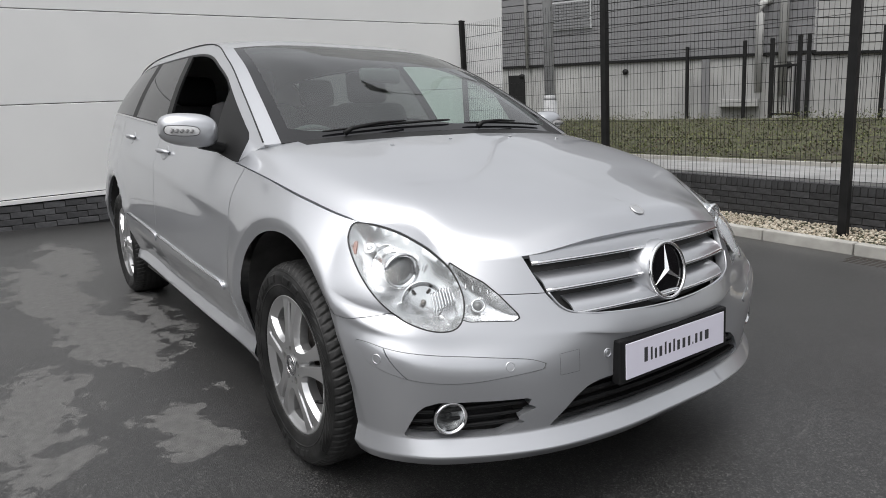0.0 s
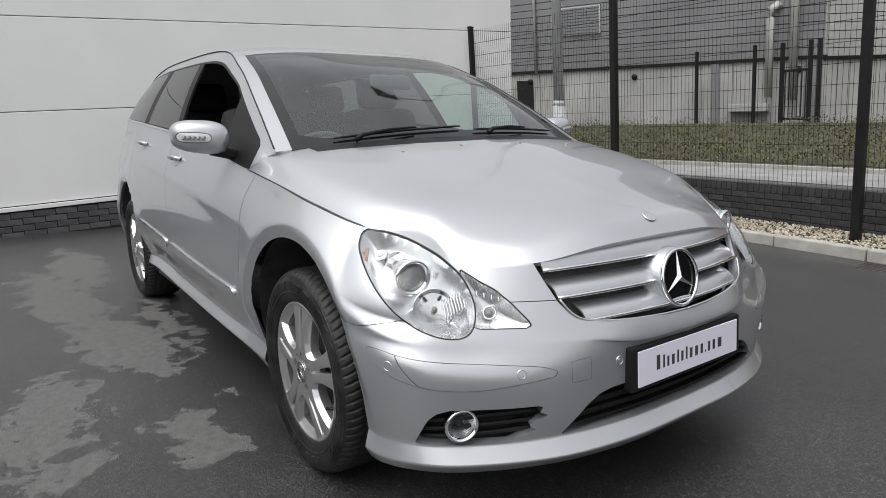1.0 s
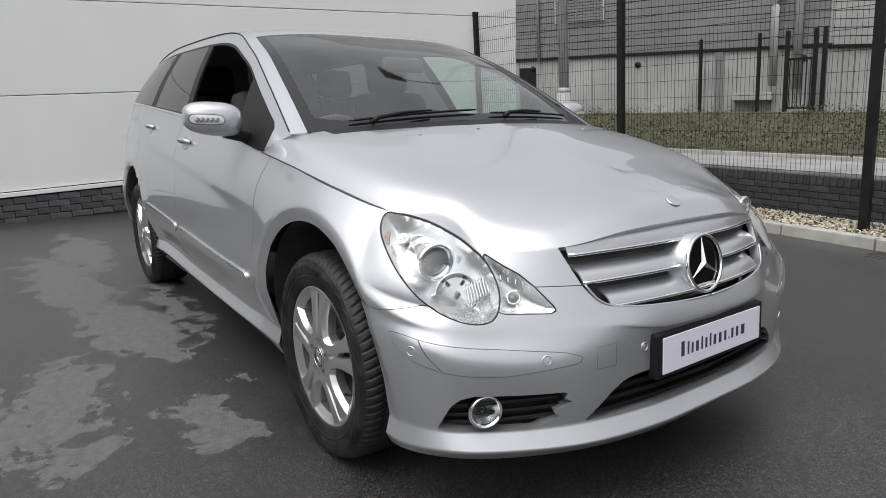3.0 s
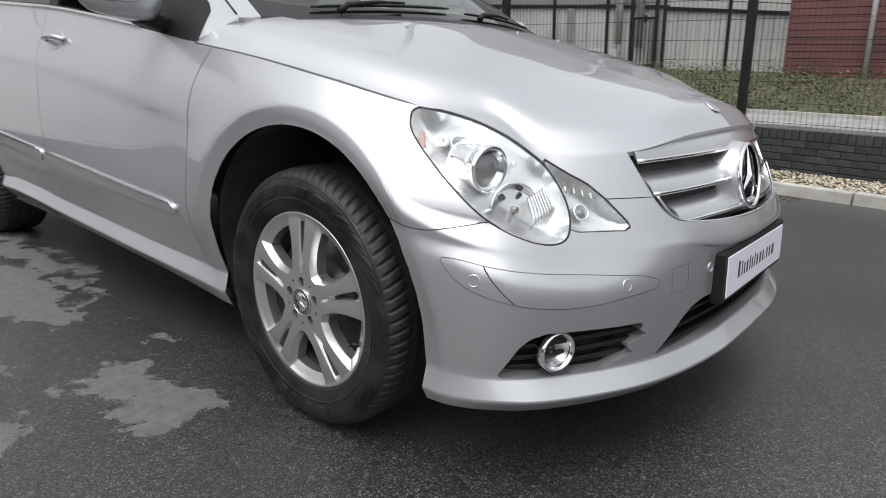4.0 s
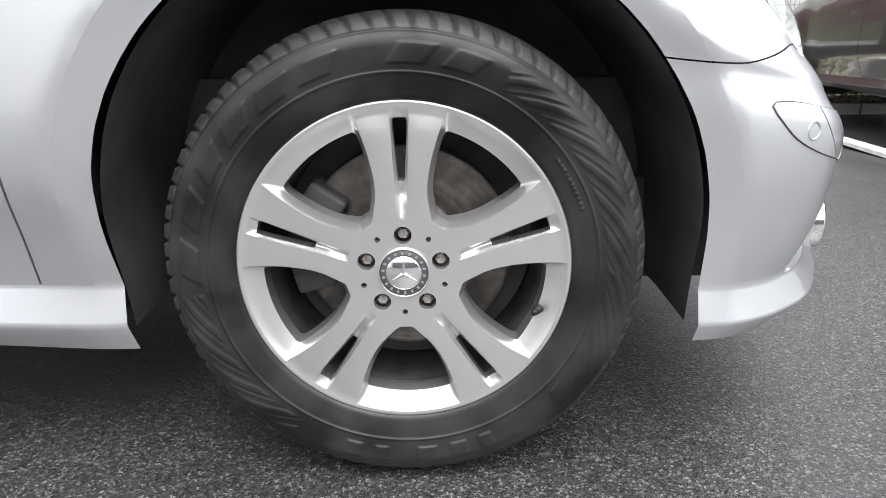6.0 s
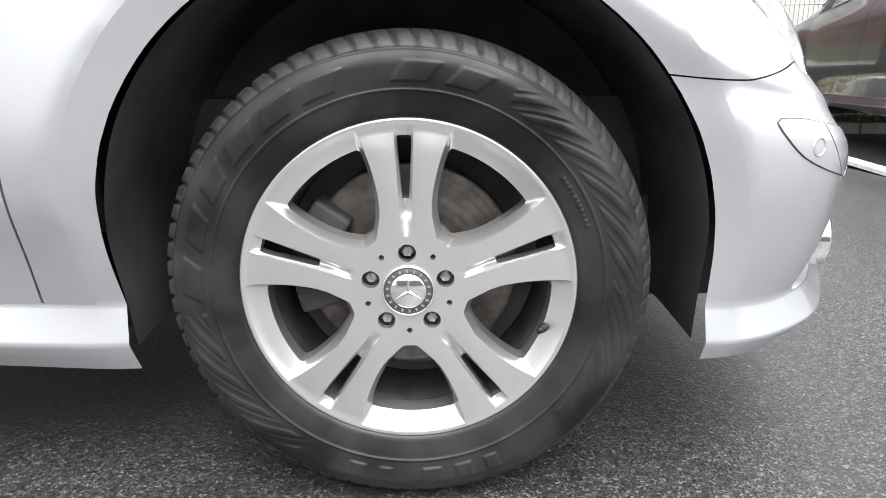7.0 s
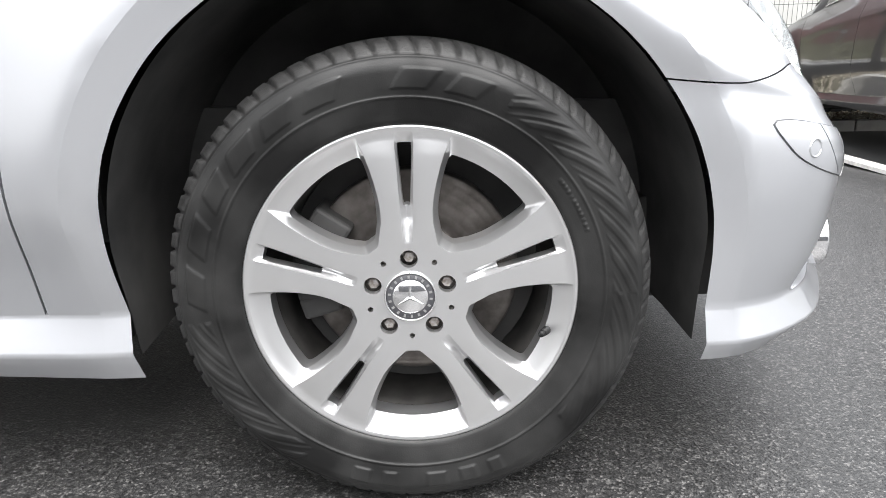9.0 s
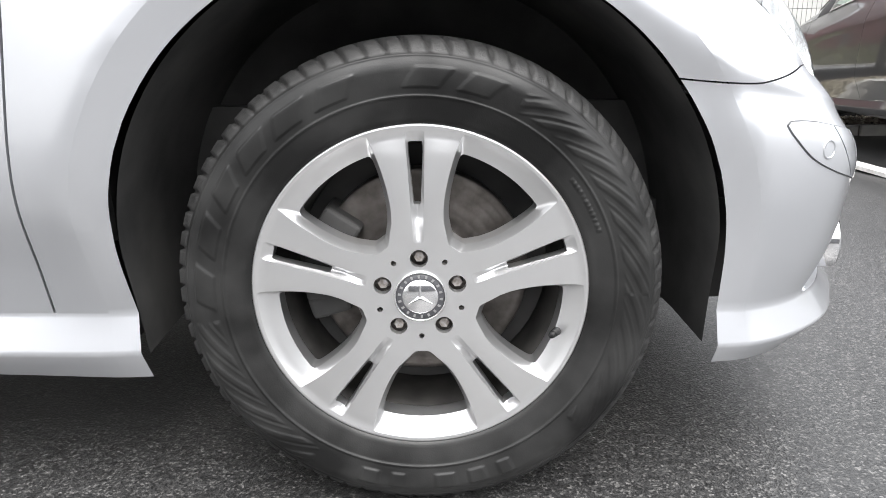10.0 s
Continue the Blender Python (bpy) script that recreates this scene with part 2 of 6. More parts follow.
def asphalt():
    m = ASPHALT
    pos = node(m, "ShaderNodeTexCoord").outputs["Object"]
    warp = node(m, "ShaderNodeTexNoise", Scale=3.6, Detail=9.0, Roughness=0.68)
    link(m, pos, warp.inputs["Vector"])
    sub = m.node_tree.nodes.new("ShaderNodeVectorMath")
    sub.operation = "SUBTRACT"
    sub.inputs[1].default_value = (0.5, 0.5, 0.5)
    link(m, warp.outputs["Color"], sub.inputs[0])
    amp = m.node_tree.nodes.new("ShaderNodeVectorMath")
    amp.operation = "MULTIPLY_ADD"
    amp.inputs[1].default_value = (1.0, 0.8, 0)
    link(m, sub.outputs[0], amp.inputs[0])
    link(m, pos, amp.inputs[2])
    # centre, half sizes and turn of each dry patch
    patches = [(-0.48, -1.19, 0.25, 0.13, 12), (-0.81, -0.99, 0.08, 0.035, 0), (-1.85, -1.22, 0.62, 0.21, 14), (-1.0, -1.68, 0.58, 0.17, -8),
               (-3.3, -1.45, 1.1, 0.20, 4), (-2.4, -0.93, 0.6, 0.09, 0), (-0.95, -2.15, 0.5, 0.26, 20), (-4.4, -1.2, 1.0, 0.16, 0)]
    best = None
    for cx, cy, ax, ay, turn in patches:
        mp = node(m, "ShaderNodeMapping")
        mp.vector_type = "TEXTURE"
        mp.inputs["Location"].default_value = (cx, cy, 0)
        mp.inputs["Rotation"].default_value = (0, 0, radians(turn))
        mp.inputs["Scale"].default_value = (ax, ay, 1000)
        link(m, amp.outputs[0], mp.inputs["Vector"])
        ln = m.node_tree.nodes.new("ShaderNodeVectorMath")
        ln.operation = "LENGTH"
        link(m, mp.outputs[0], ln.inputs[0])
        if best is None:
            best = ln.outputs["Value"]
        else:
            mn = m.node_tree.nodes.new("ShaderNodeMath")
            mn.operation = "MINIMUM"
            link(m, best, mn.inputs[0])
            link(m, ln.outputs["Value"], mn.inputs[1])
            best = mn.outputs[0]
    dry = node(m, "ShaderNodeMapRange")
    dry.inputs["From Min"].default_value, dry.inputs["From Max"].default_value = 1.03, 0.95
    spot = node(m, "ShaderNodeTexNoise", Scale=9.0, Detail=8.0, Roughness=0.7)
    link(m, pos, spot.inputs["Vector"])
    holes = node(m, "ShaderNodeMapRange")
    holes.inputs["From Min"].default_value, holes.inputs["From Max"].default_value = 0.38, 0.72
    holes.inputs["To Min"].default_value, holes.inputs["To Max"].default_value = -0.30, 0.50
    link(m, spot.outputs["Fac"], holes.inputs["Value"])
    ragged = m.node_tree.nodes.new("ShaderNodeMath")
    link(m, best, ragged.inputs[0])
    link(m, holes.outputs[0], ragged.inputs[1])
    link(m, ragged.outputs[0], dry.inputs["Value"])
    # aggregate
    vor = node(m, "ShaderNodeTexVoronoi", Scale=255.0)
    link(m, pos, vor.inputs["Vector"])
    grain = node(m, "ShaderNodeTexNoise", Scale=260.0, Detail=3.0)
    link(m, pos, grain.inputs["Vector"])
    big = node(m, "ShaderNodeTexNoise", Scale=1.1, Detail=5.0)
    link(m, pos, big.inputs["Vector"])
    stone = node(m, "ShaderNodeValToRGB")
    stone.color_ramp.elements[0].color, stone.color_ramp.elements[0].position = (0.012, 0.012, 0.0125, 1), 0.0
    stone.color_ramp.elements[1].color, stone.color_ramp.elements[1].position = (0.032, 0.0316, 0.0312, 1), 0.8
    e = stone.color_ramp.elements.new(0.95)
    e.color = (0.085, 0.083, 0.081, 1)
    bw = m.node_tree.nodes.new("ShaderNodeSeparateColor")
    link(m, vor.outputs["Color"], bw.inputs[0])
    link(m, bw.outputs[0], stone.inputs[0])
    tone = node(m, "ShaderNodeMapRange")
    tone.inputs["From Min"].default_value, tone.inputs["From Max"].default_value = 0.3, 0.7
    tone.inputs["To Min"].default_value, tone.inputs["To Max"].default_value = 0.8, 1.2
    link(m, big.outputs["Fac"], tone.inputs["Value"])
    wetc = m.node_tree.nodes.new("ShaderNodeVectorMath")
    wetc.operation = "SCALE"
    link(m, stone.outputs[0], wetc.inputs[0])
    mottle = node(m, "ShaderNodeTexNoise", Scale=28.0, Detail=10.0, Roughness=0.75)
    link(m, pos, mottle.inputs["Vector"])
    mrange = node(m, "ShaderNodeMapRange")
    mrange.inputs["From Min"].default_value, mrange.inputs["From Max"].default_value = 0.32, 0.68
    mrange.inputs["To Min"].default_value, mrange.inputs["To Max"].default_value = 0.6, 1.45
    link(m, mottle.outputs["Fac"], mrange.inputs["Value"])
    tones = node(m, "ShaderNodeMath")
    tones.operation = "MULTIPLY"
    link(m, tone.outputs[0], tones.inputs[0])
    link(m, mrange.outputs[0], tones.inputs[1])
    speck = node(m, "ShaderNodeTexNoise", Scale=95.0, Detail=2.0, Roughness=0.8)
    link(m, pos, speck.inputs["Vector"])
    srange = node(m, "ShaderNodeMapRange")
    srange.inputs["From Min"].default_value, srange.inputs["From Max"].default_value = 0.36, 0.66
    srange.inputs["To Min"].default_value, srange.inputs["To Max"].default_value = 0.6, 1.6
    link(m, speck.outputs["Fac"], srange.inputs["Value"])
    specked = node(m, "ShaderNodeMath")
    specked.operation = "MULTIPLY"
    link(m, tones.outputs[0], specked.inputs[0])
    link(m, srange.outputs[0], specked.inputs[1])
    link(m, specked.outputs[0], wetc.inputs["Scale"])
    dryc = node(m, "ShaderNodeValToRGB")
    dryc.color_ramp.elements[0].color, dryc.color_ramp.elements[0].position = (0.05, 0.05, 0.049, 1), 0.38
    dryc.color_ramp.elements[1].color, dryc.color_ramp.elements[1].position = (0.13, 0.1275, 0.124, 1), 0.65
    mid = node(m, "ShaderNodeTexNoise", Scale=22.0, Detail=9.0, Roughness=0.7)
    link(m, pos, mid.inputs["Vector"])
    both = node(m, "ShaderNodeMath")
    both.operation = "MULTIPLY_ADD"
    both.inputs[1].default_value = 0.5
    half = node(m, "ShaderNodeMath")
    half.operation = "MULTIPLY"
    half.inputs[1].default_value = 0.5
    link(m, mid.outputs["Fac"], half.inputs[0])
    link(m, grain.outputs["Fac"], both.inputs[0])
    link(m, half.outputs[0], both.inputs[2])
    link(m, both.outputs[0], dryc.inputs[0])
    mix = m.node_tree.nodes.new("ShaderNodeMix")
    mix.data_type = "RGBA"
    link(m, dry.outputs[0], mix.inputs[0])
    link(m, wetc.outputs[0], mix.inputs[6])
    link(m, dryc.outputs[0], mix.inputs[7])
    link(m, mix.outputs[2], shader(m).inputs["Base Color"])
    rough = node(m, "ShaderNodeMapRange")
    rough.inputs["To Min"].default_value, rough.inputs["To Max"].default_value = 0.36, 0.85
    link(m, dry.outputs[0], rough.inputs["Value"])
    link(m, rough.outputs[0], shader(m).inputs["Roughness"])
    b = node(m, "ShaderNodeBump", Strength=0.4, Distance=0.0022)
    link(m, vor.outputs["Distance"], b.inputs["Height"])
    b2 = node(m, "ShaderNodeBump", Strength=0.3, Distance=0.003)
    link(m, grain.outputs["Fac"], b2.inputs["Height"])
    link(m, b.outputs[0], b2.inputs["Normal"])
    link(m, b2.outputs[0], shader(m).inputs["Normal"])


asphalt()


# ---- mesh tools ----
def mesh_of(name, verts, faces, material, smooth=True):
    me = bpy.data.meshes.new(name)
    me.from_pydata([tuple(v) for v in verts], [], [tuple(f) for f in faces])
    me.materials.append(material)
    me.polygons.foreach_set("use_smooth", [smooth] * len(me.polygons))
    me.update()
    return me


def thing(name, label, category, m=None, group="", kind=""):
    ob = new(name)
    ob.empty_display_size = 0.1
    if m is not None:
        ob.matrix_world = m
    return tagged(ob, label, category, group, kind)


def add(name, verts, faces, material, parent=None, label="", smooth=True):
    ob = new(name, mesh_of(name, verts, faces, material, smooth))
    if parent is not None:
        ob.parent = parent
    return tagged(ob, label)


def part(name, bm, material, parent=None, label="", smooth=False):
    me = bpy.data.meshes.new(name)
    bm.to_mesh(me)
    bm.free()
    me.materials.append(material)
    me.polygons.foreach_set("use_smooth", [smooth] * len(me.polygons))
    ob = new(name, me)
    if parent is not None:
        ob.parent = parent
    return tagged(ob, label)


def box(bm, x0, y0, z0, x1, y1, z1, m=None, bevel=0.0):
    r = bmesh.ops.create_cube(bm, size=1)
    vs = r["verts"]
    for v in vs:
        v.co = Vector(((x0 + x1) / 2 + v.co.x * (x1 - x0), (y0 + y1) / 2 + v.co.y * (y1 - y0), (z0 + z1) / 2 + v.co.z * (z1 - z0)))
    if bevel:
        es = {e for v in vs for e in v.link_edges}
        r2 = bmesh.ops.bevel(bm, geom=list(es), offset=bevel, segments=2, affect="EDGES", profile=0.5)
        vs = list({v for f in r2["faces"] for v in f.verts} | {v for v in vs if v.is_valid})
    if m is not None:
        bmesh.ops.transform(bm, matrix=m, verts=vs)
    return vs


def cyl(bm, p, q, r, r2=None, segs=24, caps=True):
    p, q = Vector(p), Vector(q)
    d = q - p
    m = Matrix.Translation((p + q) / 2) @ d.to_track_quat("Z", "Y").to_matrix().to_4x4()
    return bmesh.ops.create_cone(bm, cap_ends=caps, segments=segs, radius1=r, radius2=r if r2 is None else r2, depth=d.length, matrix=m)["verts"]


def tube(points, r, segs=10, closed=False):
    """Verts and faces of a round bar along points; r a number or one for each point."""
    pts = [Vector(p) for p in points]
    n = len(pts)
    verts, faces = [], []
    up = Vector((0.123, 0.2, 1)).normalized()
    for i, p in enumerate(pts):
        d = (pts[(i + 1) % n] - pts[i - 1]) if closed else (pts[min(i + 1, n - 1)] - pts[max(i - 1, 0)])
        d.normalize()
        a = d.cross(up).normalized()
        b = d.cross(a)
        rr = r if isinstance(r, (int, float)) else r[i]
        for k in range(segs):
            t = 2 * math.pi * k / segs
            verts.append(p + rr * (math.cos(t) * a + math.sin(t) * b))
    for i in range(n if closed else n - 1):
        j = (i + 1) % n
        for k in range(segs):
            l = (k + 1) % segs
            faces.append((i * segs + k, i * segs + l, j * segs + l, j * segs + k))
    if not closed:
        faces.append(tuple(range(segs))[::-1])
        faces.append(tuple((n - 1) * segs + k for k in range(segs)))
    return verts, faces


def crom(knots, u):
    """A smooth curve through the knots, at the parameters u (0 to the last knot)."""
    k = np.asarray(knots, float)
    u = np.asarray(u, float)
    i = np.clip(np.floor(u).astype(int), 0, len(k) - 2)
    t = (u - i)[:, None] if k.ndim == 2 else (u - i)
    p1, p2 = k[i], k[i + 1]
    p0 = np.where((i > 0)[:, None] if k.ndim == 2 else i > 0, k[np.maximum(i - 1, 0)], 2 * p1 - p2)
    p3 = np.where((i < len(k) - 2)[:, None] if k.ndim == 2 else i < len(k) - 2, k[np.minimum(i + 2, len(k) - 1)], 2 * p2 - p1)
    m1, m2 = (p2 - p0) / 2, (p3 - p1) / 2
    return (2 * t**3 - 3 * t**2 + 1) * p1 + (t**3 - 2 * t**2 + t) * m1 + (-2 * t**3 + 3 * t**2) * p2 + (t**3 - t**2) * m2


def steps(counts):
    """Parameters from 0 on, with that many steps to each unit."""
    return np.concatenate([i + np.arange(c) / c for i, c in enumerate(counts)] + [[len(counts)]])


class Sheet:
    """A skin that can be cut along lines: rows of x, y, z, u, v and faces."""

    def __init__(self, rows, faces):
        self.rows, self.faces = rows, faces

    @staticmethod
    def loft(curves, us, vs):
        lines = [crom(c, us) for c in curves]
        grid = np.stack(lines)
        nu, nv = len(us), len(vs)
        pts = np.stack([crom(grid[:, i, :], vs) for i in range(nu)])
        rows = np.zeros((nu * nv, 5))
        rows[:, :3] = pts.reshape(-1, 3)
        rows[:, 3] = np.repeat(us, nv)
        rows[:, 4] = np.tile(vs, nu)
        faces = [(i * nv + j, (i + 1) * nv + j, (i + 1) * nv + j + 1, i * nv + j + 1) for i in range(nu - 1) for j in range(nv - 1)]
        return Sheet(rows, faces)

    @staticmethod
    def lines(rows_of, us):
        """A skin through ready lines, each with a place for every u."""
        g = np.stack(rows_of, 1)
        nu, nv = g.shape[:2]
        rows = np.zeros((nu * nv, 5))
        rows[:, :3] = g.reshape(-1, 3)
        rows[:, 3] = np.repeat(us, nv)
        rows[:, 4] = np.tile(np.arange(nv), nu)
        return Sheet(rows, [(i * nv + j, (i + 1) * nv + j, (i + 1) * nv + j + 1, i * nv + j + 1) for i in range(nu - 1) for j in range(nv - 1)])

    def split(self, f):
        """Two sheets: where f(rows) < 0 and where not."""
        val = f(self.rows)
        val = np.where(np.abs(val) < 1e-7, 1e-7, val)
        neg = val < 0
        extra, cache = [], {}
        n0 = len(self.rows)
        a, b = [], []

        def cutpoint(i, j):
            key = (i, j) if i < j else (j, i)
            if key not in cache:
                i, j = key
                t = val[i] / (val[i] - val[j])
                extra.append(self.rows[i] * (1 - t) + self.rows[j] * t)
                cache[key] = n0 + len(extra) - 1
            return cache[key]

        for f_ in self.faces:
            s = [neg[i] for i in f_]
            if all(s):
                a.append(f_)
            elif not any(s):
                b.append(f_)
            else:
                pa, pb = [], []
                for k, i in enumerate(f_):
                    j = f_[(k + 1) % len(f_)]
                    (pa if s[k] else pb).append(i)
                    if neg[i] != neg[j]:
                        c = cutpoint(i, j)
                        pa.append(c)
                        pb.append(c)
                if len(pa) > 2:
                    a.append(tuple(pa))
                if len(pb) > 2:
                    b.append(tuple(pb))
        rows = np.vstack([self.rows] + ([np.array(extra)] if extra else []))
        return Sheet(rows, a), Sheet(rows, b)

    def less(self, f):
        return self.split(f)[0]

    def more(self, f):
        return self.split(f)[1]

    def gap(self, f, g=0.002):
        """The two sides of the line f = 0, with a gap of 2 g between."""
        return self.split(lambda r: f(r) + g)[0], self.split(lambda r: f(r) - g)[1]

    def packed(self):
        used = sorted({i for f in self.faces for i in f})
        at = {i: k for k, i in enumerate(used)}
        return self.rows[used][:, :3].copy(), [tuple(at[i] for i in f) for f in self.faces]


def weld(verts, faces, tol=1e-4):
    keys, at, out = {}, [], []
    for v in verts:
        k = tuple(int(round(c / tol)) for c in v)
        if k not in keys:
            keys[k] = len(out)
            out.append(v)
        at.append(keys[k])
    fs = []
    for f in faces:
        g = []
        for i in f:
            if at[i] not in g:
                g.append(at[i])
        if len(g) > 2:
            fs.append(tuple(g))
    return np.array(out), fs


def joined(*pairs):
    verts, faces, n = [], [], 0
    for v, f in pairs:
        if len(v) == 0:
            continue
        verts.append(np.asarray(v, float))
        faces += [tuple(i + n for i in g) for g in f]
        n += len(v)
    return np.vstack(verts), faces


def mirrored(v, f):
    v = np.array(v, float)
    v[:, 1] *= -1
    return v, [g[::-1] for g in f]


def normals(v, f):
    n = np.zeros_like(v)
    for g in f:
        a = np.zeros(3)
        for k in range(1, len(g) - 1):
            a += np.cross(v[g[k]] - v[g[0]], v[g[k + 1]] - v[g[0]])
        for i in g:
            n[i] += a
    return n / np.maximum(np.linalg.norm(n, axis=1), 1e-12)[:, None]


def with_rim(v, f, depth, inward=None):
    """Adds a returned edge of that depth round every border of the skin."""
    n = normals(v, f)
    seen = {}
    for g in f:
        for k, i in enumerate(g):
            j = g[(k + 1) % len(g)]
            key = (i, j) if i < j else (j, i)
            seen[key] = None if key in seen else (i, j)
    verts, faces = list(v), list(f)
    top, low = {}, {}
    for key, e in seen.items():
        if e is None:
            continue
        i, j = e
        for k in (i, j):
            if k not in top:
                verts.append(v[k])
                top[k] = len(verts) - 1
                verts.append(v[k] - (n[k] * depth if inward is None else np.asarray(inward) * depth))
                low[k] = len(verts) - 1
        faces.append((top[j], top[i], low[i], low[j]))
    return np.array(verts), faces


def offset(v, f, d):
    return v + normals(v, f) * d, f


def outline(points, n=None):
    """A signed distance to a closed line: below 0 inside."""
    p = np.array(points, float)
    q = np.roll(p, -1, axis=0)

    def f(a, b):
        x = np.stack([a, b], -1)[:, None, :]
        d = q - p
        t = np.clip(((x - p) * d).sum(-1) / (d * d).sum(-1), 0, 1)
        dist = np.linalg.norm(x - p - t[..., None] * d, axis=-1).min(1)
        up = (p[:, 1] > x[..., 1]) != (q[:, 1] > x[..., 1])
        xs = p[:, 0] + (x[..., 1] - p[:, 1]) * d[:, 0] / np.where(np.abs(d[:, 1]) < 1e-12, 1e-12, d[:, 1])
        inside = (up & (x[..., 0] < xs)).sum(1) % 2 == 1
        return np.where(inside, -dist, dist)

    return f


def rounded(points, n=6):
    """A closed smooth line through the points."""
    k = len(points)
    p = np.array(list(points[-2:]) + list(points) + list(points[:3]), float)
    return crom(p, 2 + np.arange(k * n) / n)

# ---- ground and setting ----
KERB_Y, WALL_Y, FENCE_Y, GARAGE_X = 4.85, 5.70, 5.25, -6.9


def ground():
    bm = bmesh.new()
    xs = [-400, -60, -20, -8, -4, -1, 2, 6, 12, 40, 400]
    ys = [-400, -60, -15, -6, -2, 1, KERB_Y, 60, 400]
    vs = [[bm.verts.new((x, y, -0.0319 * max(0, min(y, 6) - 1))) for y in ys] for x in xs]
    for i in range(len(xs) - 1):
        for j in range(len(ys) - 1):
            bm.faces.new((vs[i][j], vs[i + 1][j], vs[i + 1][j + 1], vs[i][j + 1]))
    tagged(part("ground", bm, ASPHALT), "dark damp asphalt yard with paler dry patches", "ground", kind="structure")


ground()


def kerb():
    base = thing("kerb", "pale concrete kerb along the edge of the asphalt", "kerb", kind="structure")
    x = -6.86
    first = None
    while x < 12:
        if first is None:
            bm = bmesh.new()
            box(bm, 0.004, 0, -0.05, 0.910, 0.125, 0.115, bevel=0.012)
            first = part("kerb_stone", bm, CONCRETE, base)
            ob = first
        else:
            ob = new("kerb_stone", first.data)
            ob.parent = base
        ob.location = (x, KERB_Y + random.uniform(-0.003, 0.003), random.uniform(-0.003, 0.003))
        x += 0.914


kerb()


def strip(name, x0, x1, pts, material, label, category):
    """A long ribbon along x through the points (y, z)."""
    bm = bmesh.new()
    n = 40
    rows = [[bm.verts.new((x0 + (x1 - x0) * i / n, y, z)) for y, z in pts] for i in range(n + 1)]
    for i in range(n):
        for j in range(len(pts) - 1):
            bm.faces.new((rows[i][j], rows[i + 1][j], rows[i + 1][j + 1], rows[i][j + 1]))
    return tagged(part(name, bm, material), label, category, kind="structure")


strip("gravel_bed", -6.86, 40, [(KERB_Y + 0.12, 0.03), (KERB_Y + 0.13, 0.095), (WALL_Y + 0.05, 0.125)], SOIL, "bed of earth under buff gravel", "ground")
strip("path", -14, 40, [(WALL_Y + 0.16, 0.3), (WALL_Y + 0.16, 0.615), (7.75, 0.66), (7.85, 0.66)], PATHMAT, "pale paved path behind the low wall", "path")


def pebbles():
    rng = np.random.default_rng(3)
    n = 9000
    xs = rng.uniform(-6.8, 6, n)
    ys = rng.uniform(KERB_Y + 0.13, WALL_Y + 0.03, n)
    ico = [(1, 0, 0), (0, 1, 0), (-1, 0, 0), (0, -1, 0), (0, 0, 1), (0, 0, -1)]
    tri = [(0, 1, 4), (1, 2, 4), (2, 3, 4), (3, 0, 4), (1, 0, 5), (2, 1, 5), (3, 2, 5), (0, 3, 5)]
    verts, faces = [], []
    for i in range(n):
        r = rng.uniform(0.008, 0.022)
        t = rng.uniform(0, 6.28)
        z = 0.098 + 0.03 * (ys[i] - KERB_Y - 0.13) / 0.7 + rng.uniform(0, 0.014)
        c, s = math.cos(t), math.sin(t)
        ax, ay, az = r * rng.uniform(0.8, 1.4), r * rng.uniform(0.7, 1.1), r * rng.uniform(0.5, 0.9)
        k = len(verts)
        for x, y, zz in ico:
            j = rng.uniform(0.85, 1.15)
            verts.append((xs[i] + (c * x * ax - s * y * ay) * j, ys[i] + (s * x * ax + c * y * ay) * j, z + zz * az * j))
        faces += [tuple(k + q for q in f) for f in tri]
    tagged(add("gravel", verts, faces, STONE, smooth=True), "loose buff gravel between kerb and wall", "gravel", kind="stuff")


pebbles()


